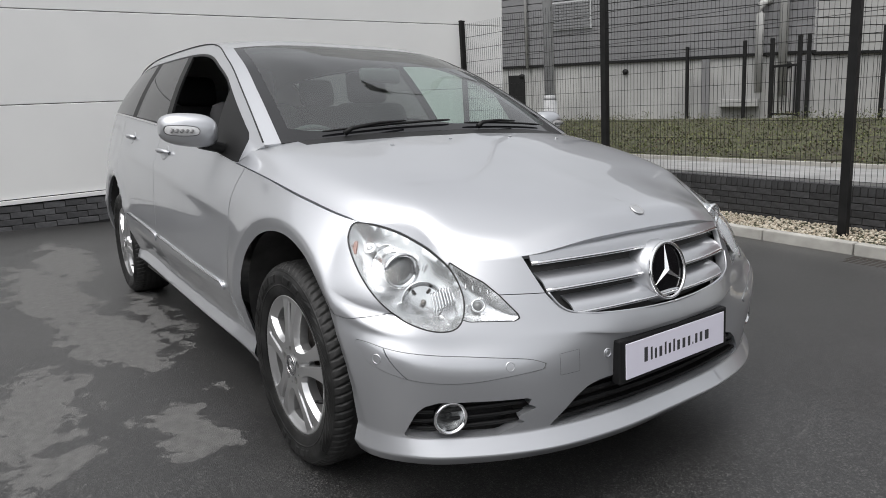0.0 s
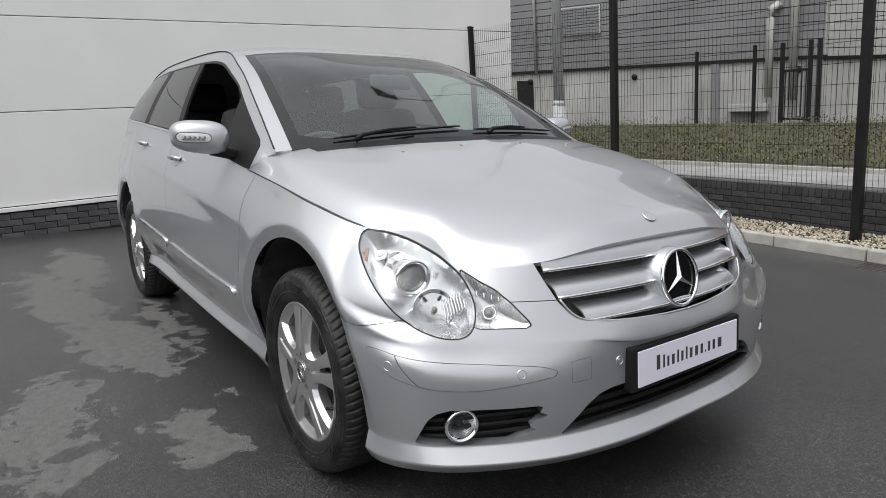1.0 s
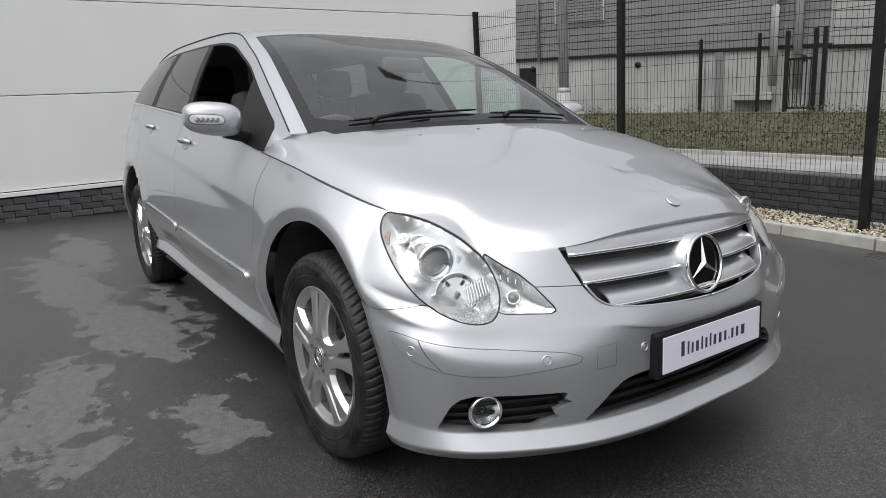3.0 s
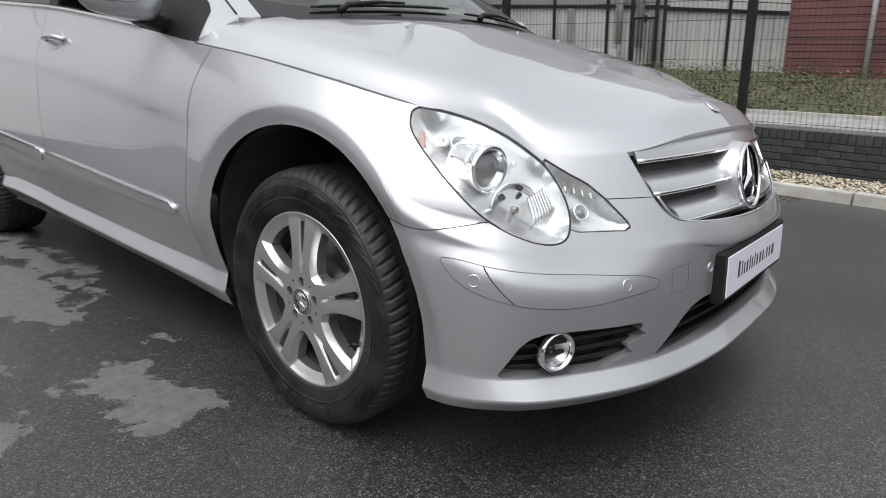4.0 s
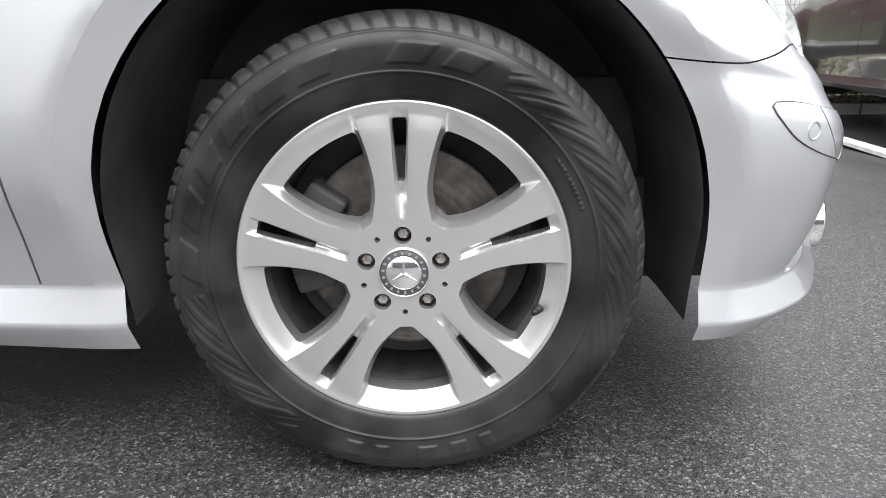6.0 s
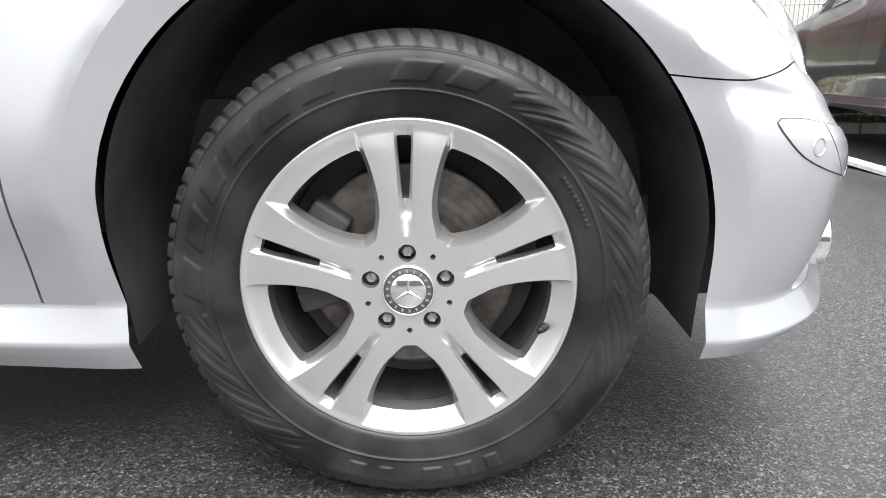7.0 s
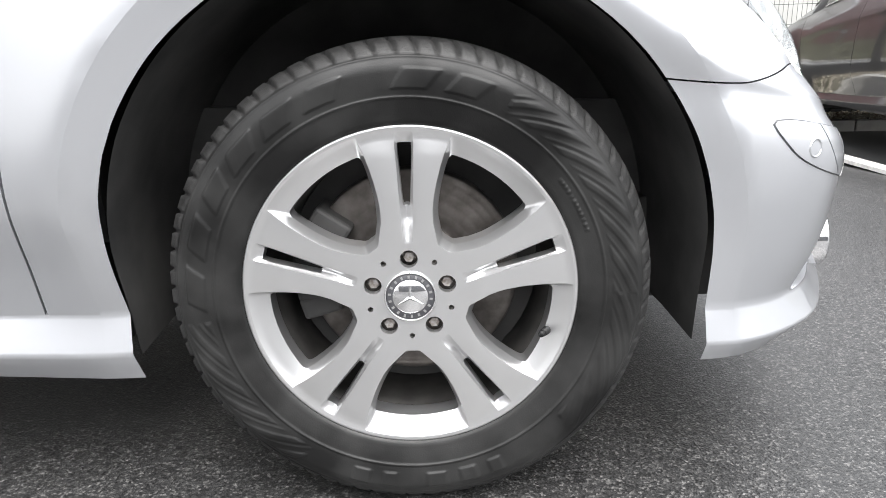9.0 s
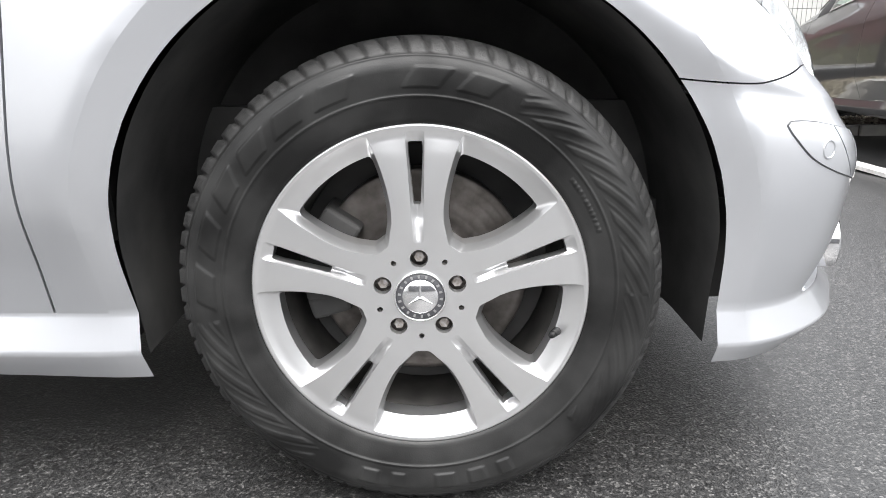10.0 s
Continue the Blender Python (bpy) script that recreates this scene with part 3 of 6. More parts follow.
def brick_wall(name, label, x0, x1, y, z0, courses, material, coping, along="x", limit=300):
    """A wall of bricks with recessed joints; the bricks of the stretch near the car are parts."""
    base = thing(name, label, "wall", kind="structure")
    bm = bmesh.new()
    top = z0 + courses * 0.075 + (0.105 if coping else 0)
    if along == "x":
        box(bm, x0, y + 0.008, z0 - 0.1, x1, y + 0.20, top - 0.012)
    else:
        box(bm, y - 0.20, x0, z0 - 0.5, y - 0.008, x1, top - 0.012)
    part("mortar_core", bm, MORTAR, base)
    bm = bmesh.new()
    box(bm, -0.1075, 0, 0, 0.1075, 0.1025, 0.065, bevel=0.004)
    mesh = bpy.data.meshes.new("brick")
    bm.to_mesh(mesh)
    bm.free()
    mesh.materials.append(material)
    bm = bmesh.new()
    box(bm, -0.0325, 0, 0, 0.0325, 0.215, 0.1025, bevel=0.004)
    cap = bpy.data.meshes.new("coping_brick")
    bm.to_mesh(cap)
    bm.free()
    cap.materials.append(material)
    spots = []
    for c in range(courses):
        x = x0 + (0.1125 if c % 2 else 0)
        while x < x1:
            spots.append((x, z0 + c * 0.075 + 0.005, mesh))
            x += 0.225
    if coping:
        x = x0
        while x < x1:
            spots.append((x, z0 + courses * 0.075 + 0.003, cap))
            x += 0.075
    centre = (x0 + x1) / 2 if along == "y" else 0.0
    spots.sort(key=lambda s: abs(s[0] - centre))
    rest_v, rest_f = [], []
    for i, (x, z, me) in enumerate(spots):
        dy, tilt = random.uniform(-0.002, 0.002), random.uniform(-0.3, 0.3)
        m = pose(x, y + dy, z, 0, 0, tilt) if along == "x" else pose(y + dy, x, z, 0, 0, 90 + tilt)
        if i < limit:
            ob = new("brick" if me is mesh else "coping_brick", me)
            ob.parent = base
            ob.matrix_basis = m
        else:
            k = len(rest_v)
            rest_v += [m @ v.co for v in me.vertices]
            rest_f += [tuple(k + q for q in p.vertices) for p in me.polygons]
    if rest_v:
        tagged(add("brick_rest", rest_v, rest_f, material, base, smooth=False), kind="stuff")


brick_wall("retaining_wall", "low dark engineering brick wall with soldier course coping", -6.8, 8.0, WALL_Y, 0.10, 5, DARKBRICK, True, limit=420)
brick_wall("garage_plinth", "grey brick plinth under white garage wall panels", -7.0, 6.1, GARAGE_X + 0.02, 0.0, 4, GREYBRICK, False, along="y")


def garage():
    base = thing("wall_garage", "white horizontal metal wall panels above a brick plinth", "wall", kind="structure")
    zs = [0.37, 1.43, 2.48, 3.53, 4.58, 5.63]
    for a, b in zip(zs[:-1], zs[1:]):
        bm = bmesh.new()
        box(bm, GARAGE_X - 0.25, -16, a + 0.004, GARAGE_X, 6.1, b - 0.004, bevel=0.006)
        part("wall_panel", bm, WHITEWALL, base)
    bm = bmesh.new()
    box(bm, GARAGE_X - 0.24, -16, 0.0, GARAGE_X - 0.02, 6.09, 5.6)
    part("backing", bm, SEAL, base)
    bm = bmesh.new()
    box(bm, GARAGE_X - 0.1, -16, 0.315, GARAGE_X + 0.035, 6.1, 0.362, bevel=0.004)
    part("flashing", bm, WHITEWALL, base)
    bm = bmesh.new()
    box(bm, GARAGE_X - 8, 5.86, 0.0, GARAGE_X - 0.26, 6.1, 5.6)
    part("end_wall", bm, WHITEWALL, base)



garage()


def unseen_wall():
    """An unseen plain wall closing the yard, added to darken reflections in the flank."""
    base = thing("wall_yard", "unseen plain grey wall added to darken the car's flank", "wall", kind="structure")
    for k in range(12):
        bm = bmesh.new()
        box(bm, -12.0 + 2 * k, -10.3, 0.0, -10.03 + 2 * k, -10.0, 3.0, bevel=0.01)
        part("wall_panel", bm, GREYCLAD, base)


unseen_wall()


def fence():
    xs = [-6.78, -3.75, -0.73, 2.52, 5.7, 8.8]
    first = None
    for i, x in enumerate(xs):
        base = thing("fence_panel", "black steel mesh fence panel with square post on gravel", "fence", group="mesh fence beside the yard")
        bm = bmesh.new()
        box(bm, x - 0.042, FENCE_Y - 0.042, 0.08, x + 0.042, FENCE_Y + 0.042, 2.92, bevel=0.006)
        part("post", bm, STEELPAINT, base)
        bm = bmesh.new()
        box(bm, x - 0.046, FENCE_Y - 0.046, 2.92, x + 0.046, FENCE_Y + 0.046, 2.945, bevel=0.005)
        part("post_cap", bm, STEELPAINT, base)
        if i + 1 < len(xs):
            x2 = xs[i + 1]
            bm = bmesh.new()
            z = 0.66
            while z < 2.86:
                for dy in (-0.005, 0.005):
                    box(bm, x + 0.04, FENCE_Y + dy - 0.0018, z, x2 - 0.04, FENCE_Y + dy + 0.0018, z + 0.0038)
                z += 0.2
            xx = x + 0.07
            while xx < x2 - 0.05:
                box(bm, xx - 0.0015, FENCE_Y - 0.0015, 0.62, xx + 0.0015, FENCE_Y + 0.0015, 2.88)
                xx += 0.05
            part("wire_mesh", bm, STEELPAINT, base, "welded wire mesh")


fence()


def lamp_post():
    base = thing("lamp_post", "grey galvanised lamp post with wider base", "street lamp")
    x, y = -5.55, 6.05
    bm = bmesh.new()
    cyl(bm, (x, y, 0.3), (x, y, 1.62), 0.115, 0.115)
    cyl(bm, (x, y, 1.62), (x, y, 1.70), 0.115, 0.085)
    part("base_tube", bm, GALV, base, smooth=True)
    bm = bmesh.new()
    cyl(bm, (x, y, 1.70), (x, y, 8.0), 0.085, 0.05)
    part("shaft", bm, GALV, base, smooth=True)
    bm = bmesh.new()
    cyl(bm, (x, y, 7.9), (x + 0.1, y - 1.1, 8.15), 0.03, 0.03)
    part("arm", bm, GALV, base, smooth=True)
    bm = bmesh.new()
    box(bm, x - 0.02, y - 1.75, 8.08, x + 0.28, y - 1.05, 8.22, bevel=0.03)
    part("lantern", bm, GALV, base)


lamp_post()


def planting():
    bm = bmesh.new()
    n, k = 60, 14
    rows = []
    for i in range(n + 1):
        x = -30 + 70 * i / n
        row = []
        for j in range(k + 1):
            y = 7.8 + (26 - 7.8) * (j / k) ** 1.3
            z = 0.64 + 0.80 * min(1, (y - 7.8) / 8.0) + 0.05 * noise.noise((x * 0.8, y * 0.8, 0))
            row.append(bm.verts.new((x, y, z)))
        rows.append(row)
    for i in range(n):
        for j in range(k):
            bm.faces.new((rows[i][j], rows[i + 1][j], rows[i + 1][j + 1], rows[i][j + 1]))
    tagged(part("planting_bank", bm, SOIL, smooth=True), "sloping earth bank behind the path", "ground", kind="structure")
    bm = bmesh.new()
    box(bm, -20, 7.72, 0.55, 30, 7.86, 0.715, bevel=0.01)
    tagged(part("path_edging", bm, CONCRETE), "pale concrete edging along planted bank", "kerb", kind="structure")
    rng = np.random.default_rng(8)
    verts, faces = [], []
    for c in range(1500):
        x, y = rng.uniform(-14, 6), 7.9 + 7.5 * rng.random() ** 1.4
        if y > 12 and x > 1:
            continue
        z = 0.64 + 0.80 * min(1, (y - 7.8) / 8.0)
        h = rng.uniform(0.10, 0.34)
        for l in range(int(rng.integers(20, 40))):
            a, e = rng.uniform(0, 6.28), rng.uniform(0.1, 1.3)
            px, py, pz = x + rng.normal(0, 0.12), y + rng.normal(0, 0.12), z + rng.uniform(0, h)
            s = rng.uniform(0.022, 0.055)
            d = Vector((math.cos(a) * math.cos(e), math.sin(a) * math.cos(e), math.sin(e))) * s
            w = Vector((-math.sin(a), math.cos(a), 0)) * s * 0.32
            p = Vector((px, py, pz))
            q = len(verts)
            verts += [p, p + d * 0.5 + w, p + d, p + d * 0.5 - w]
            faces.append((q, q + 1, q + 2, q + 3))
    tagged(add("shrubs", verts, faces, LEAF, smooth=False), "low green ground cover shrubs on the bank", "shrubs", kind="stuff")


planting()


def far_fence():
    y = 18.0
    xs = [-20.6, -18.6, -16.7, -14.8, -12.76, -10.78, -8.8, -6.9, -5.0]
    for i, x in enumerate(xs):
        base = thing("far_fence_post", "slim black fence post beyond the planted bank", "fence post", group="posts of the far fence")
        bm = bmesh.new()
        box(bm, x - 0.045, y - 0.045, 1.3, x + 0.045, y + 0.045, 3.82, bevel=0.006)
        part("post", bm, STEELPAINT, base)
    gate = thing("far_gate", "narrow black steel gate in the far fence", "gate")
    for gx in (-7.95, -7.15):
        bm = bmesh.new()
        box(bm, gx - 0.05, y - 0.05, 1.3, gx + 0.05, y + 0.05, 3.8)
        part("gate_post", bm, STEELPAINT, gate)
    for gz in (1.55, 2.95):
        bm = bmesh.new()
        box(bm, -7.9, y - 0.03, gz, -7.2, y + 0.03, gz + 0.07)
        part("rail", bm, STEELPAINT, gate)
    for k in range(6):
        bm = bmesh.new()
        gx = -7.85 + 0.12 * k
        box(bm, gx - 0.012, y - 0.012, 1.6, gx + 0.012, y + 0.012, 2.98)
        part("bar", bm, STEELPAINT, gate)


far_fence()


def facade(base, p, q, z0, zc, z1, ribs_low, upper, lower):
    """A facade from p to q in plan: upright panels below zc, flat cladding boards above."""
    p, q = Vector((*p, 0)), Vector((*q, 0))
    d = (q - p).normalized()
    nrm = Vector((d.y, -d.x, 0))
    L = (q - p).length
    m = Matrix.Translation(p) @ Matrix(((d.x, -nrm.x, 0, 0), (d.y, -nrm.y, 0, 0), (0, 0, 1, 0), (0, 0, 0, 1)))
    bm = bmesh.new()
    box(bm, 0, 0.02, z0 - 0.3, L, 0.3, z1, m)
    part("wall", bm, lower, base)
    bm = bmesh.new()
    k = 0
    while k * ribs_low < L:
        box(bm, k * ribs_low + 0.01, -0.02, z0, min(L, (k + 1) * ribs_low - 0.01), 0.02, zc, m)
        k += 1
    tagged(part("panel_rest", bm, lower, base), kind="stuff")
    bm = bmesh.new()
    z = zc + 0.06
    while z < z1:
        vs = box(bm, -0.05, -0.09, z, L + 0.05, 0.02, z + 0.224, m)
        z += 0.25
    tagged(part("cladding", bm, upper, base, "grey horizontal cladding boards"), kind="stuff")
    bm = bmesh.new()
    box(bm, -0.06, -0.12, zc - 0.03, L + 0.06, 0.02, zc + 0.05, m)
    part("drip_trim", bm, STEELPAINT, base)
    return m, L


def far_building():
    base = thing("industrial_building", "grey clad industrial unit with pale lower panels", "building")
    m, L = facade(base, (-24.0, 13.5), (-7.6, 19.9), 1.3, 3.5, 9.0, 1.0, GREYCLAD, PALEPANEL)
    facade(base, (-7.6, 19.9), (-3.2, 23.5), 1.3, 3.45, 9.0, 0.35, PALEPANEL, PALEPANEL)
    bm = bmesh.new()
    box(bm, L - 9.0, -0.16, 4.75, L - 7.1, -0.05, 5.75, m)
    v = part("louvre_vent", bm, GALV, base)
    for k in range(9):
        bm = bmesh.new()
        box(bm, L - 8.95, -0.20, 4.80 + 0.105 * k, L - 7.15, -0.14, 4.86 + 0.105 * k, m)
        part("slat", bm, GREYCLAD, v)
    bm = bmesh.new()
    cyl(bm, m @ Vector((L - 9.7, -0.16, 3.4)), m @ Vector((L - 9.7, -0.16, 9)), 0.06)
    part("downpipe", bm, PALEPANEL, base, smooth=True)
    v, f = tube([m @ Vector(c) for c in ((L - 1.3, -0.0, 5.1), (L - 1.35, -0.25, 5.12), (L - 1.5, -0.35, 5.0), (L - 1.52, -0.35, 4.7), (L - 1.52, -0.35, 2.3))], 0.12, 14)
    add("flue_pipe", v, f, PALEPANEL, base)
    bm = bmesh.new()
    cyl(bm, m @ Vector((L - 0.85, -0.25, 2.2)), m @ Vector((L - 0.85, -0.25, 9)), 0.13)
    part("tall_pipe", bm, PALEPANEL, base, smooth=True)
    bm = bmesh.new()
    box(bm, L - 2.7, -0.5, 1.85, L - 1.5, -0.05, 2.1, m, bevel=0.02)
    part("service_box", bm, PALEPANEL, base)
    bm = bmesh.new()
    box(bm, L - 3.3, -0.10, 1.3, L - 3.05, 0.0, 3.45, m)
    part("pilaster", bm, GREYCLAD, base)
    bm = bmesh.new()
    box(bm, L - 10.6, -0.06, 1.3, L - 9.9, 0.0, 3.2, m)
    part("door", bm, STEELPAINT, base)
    bm = bmesh.new()
    box(bm, L - 0.55, -0.05, 1.3, L - 0.05, 0.0, 3.4, m)
    part("door", bm, GREYCLAD, base)
    for lx in (L - 10.0, L - 5.9, L - 0.7):
        bm = bmesh.new()
        c = m @ Vector((lx, -0.08, 3.15))
        cyl(bm, m @ Vector((lx, -0.02, 3.15)), c, 0.10)
        part("bulkhead_light", bm, STEELPAINT, base, smooth=True)
    red = thing("red_shed", "low building clad in dark red boards", "building")
    bm = bmesh.new()
    box(bm, -2.6, 14.6, 0.9, 3.1, 18, 5.2)
    part("wall", bm, REDPANEL, red)
    bm = bmesh.new()
    z = 0.95
    while z < 5.1:
        box(bm, -2.62, 14.55, z, 3.12, 14.6, z + 0.135)
        z += 0.15
    tagged(part("board", bm, REDPANEL, red), kind="stuff")
    for px in (-1.0, 1.75):
        bm = bmesh.new()
        cyl(bm, (px, 14.45, 1.25), (px, 14.45, 5.0), 0.055)
        part("downpipe", bm, GALV, red, smooth=True)
        bm = bmesh.new()
        box(bm, px - 0.13, 14.3, 1.02, px + 0.13, 14.55, 1.28, bevel=0.02)
        part("gully_box", bm, CONCRETE, red)
    bm = bmesh.new()
    box(bm, 3.2, 15.2, 0.6, 14, 18, 4.5)
    tagged(part("grey_store", bm, PALEPANEL), "plain grey panelled store behind the bank", "building")


far_building()


def drain():
    base = thing("drain_grate", "rusty cast iron gully grate set in asphalt", "drain")
    x0, x1, y0, y1 = -0.42, 0.06, KERB_Y - 0.46, KERB_Y - 0.06
    bm = bmesh.new()
    box(bm, x0, y0, -0.03, x1, y0 + 0.03, 0.006)
    box(bm, x0, y1 - 0.03, -0.03, x1, y1, 0.006)
    box(bm, x0, y0 + 0.03, -0.03, x0 + 0.03, y1 - 0.03, 0.006)
    box(bm, x1 - 0.03, y0 + 0.03, -0.03, x1, y1 - 0.03, 0.006)
    part("frame", bm, IRON, base)
    # flat near-black slab stands in for the shade down the gully
    bm = bmesh.new()
    box(bm, x0 + 0.03, y0 + 0.03, -0.01, x1 - 0.03, y1 - 0.03, 0.0025)
    part("pit", bm, SEAL, base)
    for k in range(8):
        bm = bmesh.new()
        xx = x0 + 0.055 + k * 0.052
        box(bm, xx - 0.013, y0 + 0.03, -0.03, xx + 0.013, y1 - 0.03, 0.008)
        part("bar", bm, IRON, base)


drain()
bm = bmesh.new()
box(bm, -0.05, -3.9, -0.02, 0.05, 0, 0.004, pose(2.86, KERB_Y - 0.15, 0, 0, 0, -4))
tagged(part("bay_line", bm, WHITELINE), "worn white painted bay line on asphalt", "road marking", kind="structure")


def tilt(names, m):
    """Leans pieces of the setting by m: the yard is not quite level under the car."""
    for ob in list(scene.objects):
        top = ob
        while top.parent is not None:
            top = top.parent
        if ob.type != "MESH" or top.name.split(".")[0] not in names:
            continue
        if ob.data.users > 1 or ob.matrix_basis.translation.length > 1e-6:
            ob.location = m @ ob.location
            ob.rotation_euler.z += math.atan(m[1][0])
        else:
            ob.data.transform(m)


NORTH = Matrix(((1, 0, -0.029, 0.026), (0, 1, -0.040, 0.036), (0, -0.0191, 1, -0.033), (0, 0, 0, 1)))
tilt(("kerb", "gravel_bed", "gravel", "retaining_wall", "path", "drain_grate"), Matrix(((1, 0, 0, 0), (-0.1, 1, 0, -0.09), (0, 0, 1, 0), (0, 0, 0, 1))))
tilt(("kerb", "gravel_bed", "path", "gravel", "retaining_wall", "fence_panel", "lamp_post", "planting_bank", "path_edging", "shrubs",
      "far_fence_post", "far_gate", "industrial_building", "red_shed", "grey_store", "drain_grate"), NORTH)
tilt(("wall_garage", "garage_plinth"), Matrix(((1, 0, -0.029, 0.12), (0, 1, 0, 0), (0, 0.044, 1, 0.044), (0, 0, 0, 1))))


# ---- the car: lines that its skin runs through, half of it, from the middle of the nose to the middle of the tail ----
def along(y, z, rise=0.025, xs=(-0.85, -1.2, -1.65, -2.4)):
    return [(x, y, z - rise * (x + 0.6)) for x in xs]


LIP_LOW = [(0.87, 0, 0.266), (0.86, 0.26, 0.262), (0.81, 0.49, 0.257), (0.72, 0.68, 0.252), (0.61, 0.812, 0.248), (0.45, 0.885, 0.246),
           (0.15, 0.88, 0.24), (-0.2, 0.87, 0.23), (-0.5, 0.85, 0.225)] + along(0.85, 0.235) + [(-3.0, 0.87, 0.25), (-3.5, 0.82, 0.27), (-3.9, 0.62, 0.27), (-4.08, 0, 0.27)]
LIP_EDGE = [(0.90, 0, 0.301), (0.89, 0.26, 0.297), (0.84, 0.50, 0.291), (0.742, 0.70, 0.286), (0.63, 0.835, 0.283), (0.455, 0.902, 0.279),
            (0.15, 0.89, 0.285), (-0.2, 0.885, 0.28), (-0.5, 0.878, 0.275)] + along(0.885, 0.28) + [(-3.0, 0.89, 0.29), (-3.5, 0.83, 0.31), (-3.92, 0.63, 0.31), (-4.10, 0, 0.31)]
LIP_TOP = [(0.864, 0, 0.342), (0.852, 0.26, 0.34), (0.804, 0.50, 0.335), (0.717, 0.69, 0.332), (0.608, 0.828, 0.332), (0.452, 0.89, 0.332),
           (0.15, 0.89, 0.335), (-0.2, 0.88, 0.335), (-0.5, 0.862, 0.335)] + along(0.866, 0.335) + [(-3.0, 0.90, 0.34), (-3.5, 0.84, 0.36), (-3.93, 0.635, 0.36), (-4.11, 0, 0.36)]
LOW = [(0.870, 0, 0.42), (0.858, 0.26, 0.42), (0.815, 0.49, 0.41), (0.740, 0.675, 0.41), (0.625, 0.845, 0.42), (0.455, 0.905, 0.43),
       (0.15, 0.915, 0.43), (-0.2, 0.912, 0.42), (-0.5, 0.885, 0.41)] + along(0.892, 0.41) + [(-3.0, 0.915, 0.43), (-3.5, 0.86, 0.44), (-3.94, 0.64, 0.44), (-4.12, 0, 0.44)]
WAIST = [(0.869, 0, 0.54), (0.854, 0.26, 0.535), (0.812, 0.49, 0.52), (0.739, 0.695, 0.53), (0.627, 0.868, 0.55), (0.46, 0.922, 0.57),
         (0.15, 0.938, 0.58), (-0.2, 0.938, 0.57), (-0.5, 0.922, 0.53)] + along(0.93, 0.52) + [(-3.0, 0.925, 0.57), (-3.5, 0.88, 0.58), (-3.95, 0.64, 0.58), (-4.14, 0, 0.58)]
CHIN = [(0.870, 0, 0.582), (0.856, 0.26, 0.582), (0.795, 0.475, 0.597), (0.70, 0.694, 0.592), (0.602, 0.861, 0.612), (0.435, 0.921, 0.64),
        (0.15, 0.940, 0.68), (-0.2, 0.942, 0.69), (-0.5, 0.930, 0.67)] + along(0.935, 0.66) + [(-3.0, 0.922, 0.71), (-3.5, 0.872, 0.72), (-3.95, 0.63, 0.72), (-4.13, 0, 0.72)]
SHOULDER = [(0.871, 0, 0.606), (0.856, 0.26, 0.612), (0.774, 0.46, 0.648), (0.668, 0.685, 0.652), (0.572, 0.838, 0.67), (0.41, 0.918, 0.71),
            (0.15, 0.928, 0.825), (-0.2, 0.928, 0.865), (-0.5, 0.922, 0.885)] + along(0.922, 0.89, 0.035) + [(-3.0, 0.90, 0.96), (-3.5, 0.85, 0.97), (-3.94, 0.62, 0.88), (-4.10, 0, 0.88)]
BELT = [(0.755, 0, 0.86), (0.74, 0.26, 0.85), (0.685, 0.49, 0.815), (0.560, 0.648, 0.815), (0.435, 0.692, 0.885), (0.33, 0.818, 0.899),
        (0.1, 0.872, 0.945), (-0.2, 0.882, 0.99), (-0.52, 0.875, 1.025), (-0.85, 0.873, 1.065), (-1.2, 0.868, 1.105), (-1.65, 0.86, 1.15),
        (-2.4, 0.85, 1.20), (-3.0, 0.83, 1.235), (-3.5, 0.78, 1.25), (-3.95, 0.60, 1.25), (-4.06, 0, 1.25)]
RIDGE = [(0.70, 0, 0.908), (0.685, 0.25, 0.90), (0.63, 0.45, 0.875), (0.53, 0.578, 0.885), (0.40, 0.622, 0.945), (0.27, 0.70, 0.985),
         (0.06, 0.735, 1.035), (-0.2, 0.765, 1.08), (-0.40, 0.79, 1.10)]
MIDHOOD = [(0.66, 0, 0.925), (0.62, 0.14, 0.935), (0.56, 0.25, 0.945), (0.47, 0.32, 0.965), (0.36, 0.36, 0.995), (0.235, 0.38, 1.03),
           (0.07, 0.40, 1.07), (-0.12, 0.42, 1.115), (-0.28, 0.44, 1.145)]
KEEL = [(0.62, 0, 0.935), (0.56, 0, 0.955), (0.49, 0, 0.975), (0.41, 0, 0.995), (0.31, 0, 1.02), (0.20, 0, 1.05),
        (0.06, 0, 1.09), (-0.09, 0, 1.13), (-0.22, 0, 1.158)]
RAIL = [(-0.37, 0.815, 1.10), (-0.72, 0.755, 1.30), (-1.08, 0.69, 1.475), (-1.5, 0.635, 1.59), (-2.4, 0.63, 1.61), (-3.0, 0.615, 1.595),
        (-3.5, 0.58, 1.545), (-3.78, 0.48, 1.50), (-3.88, 0, 1.50)]
CROWN = [(-0.22, 0, 1.155), (-0.58, 0, 1.345), (-0.95, 0, 1.515), (-1.42, 0, 1.632), (-2.4, 0, 1.655), (-3.0, 0, 1.64),
         (-3.5, 0, 1.585), (-3.72, 0, 1.545), (-3.86, 0, 1.51)]
SEGS = [16, 16, 16, 18, 18, 16, 14, 14, 8, 8, 8, 10, 10, 10, 8, 6]
ARCHES = ((0.012, 0.402, 0.430), (-2.935, 0.40, 0.425))
CREASE_Z = [1.00, 0.91, 0.865, 0.82, 0.78]
WHEEL_Z, WHEELBASE, TYRE_SIZE = 0.360, 2.932, 1.01


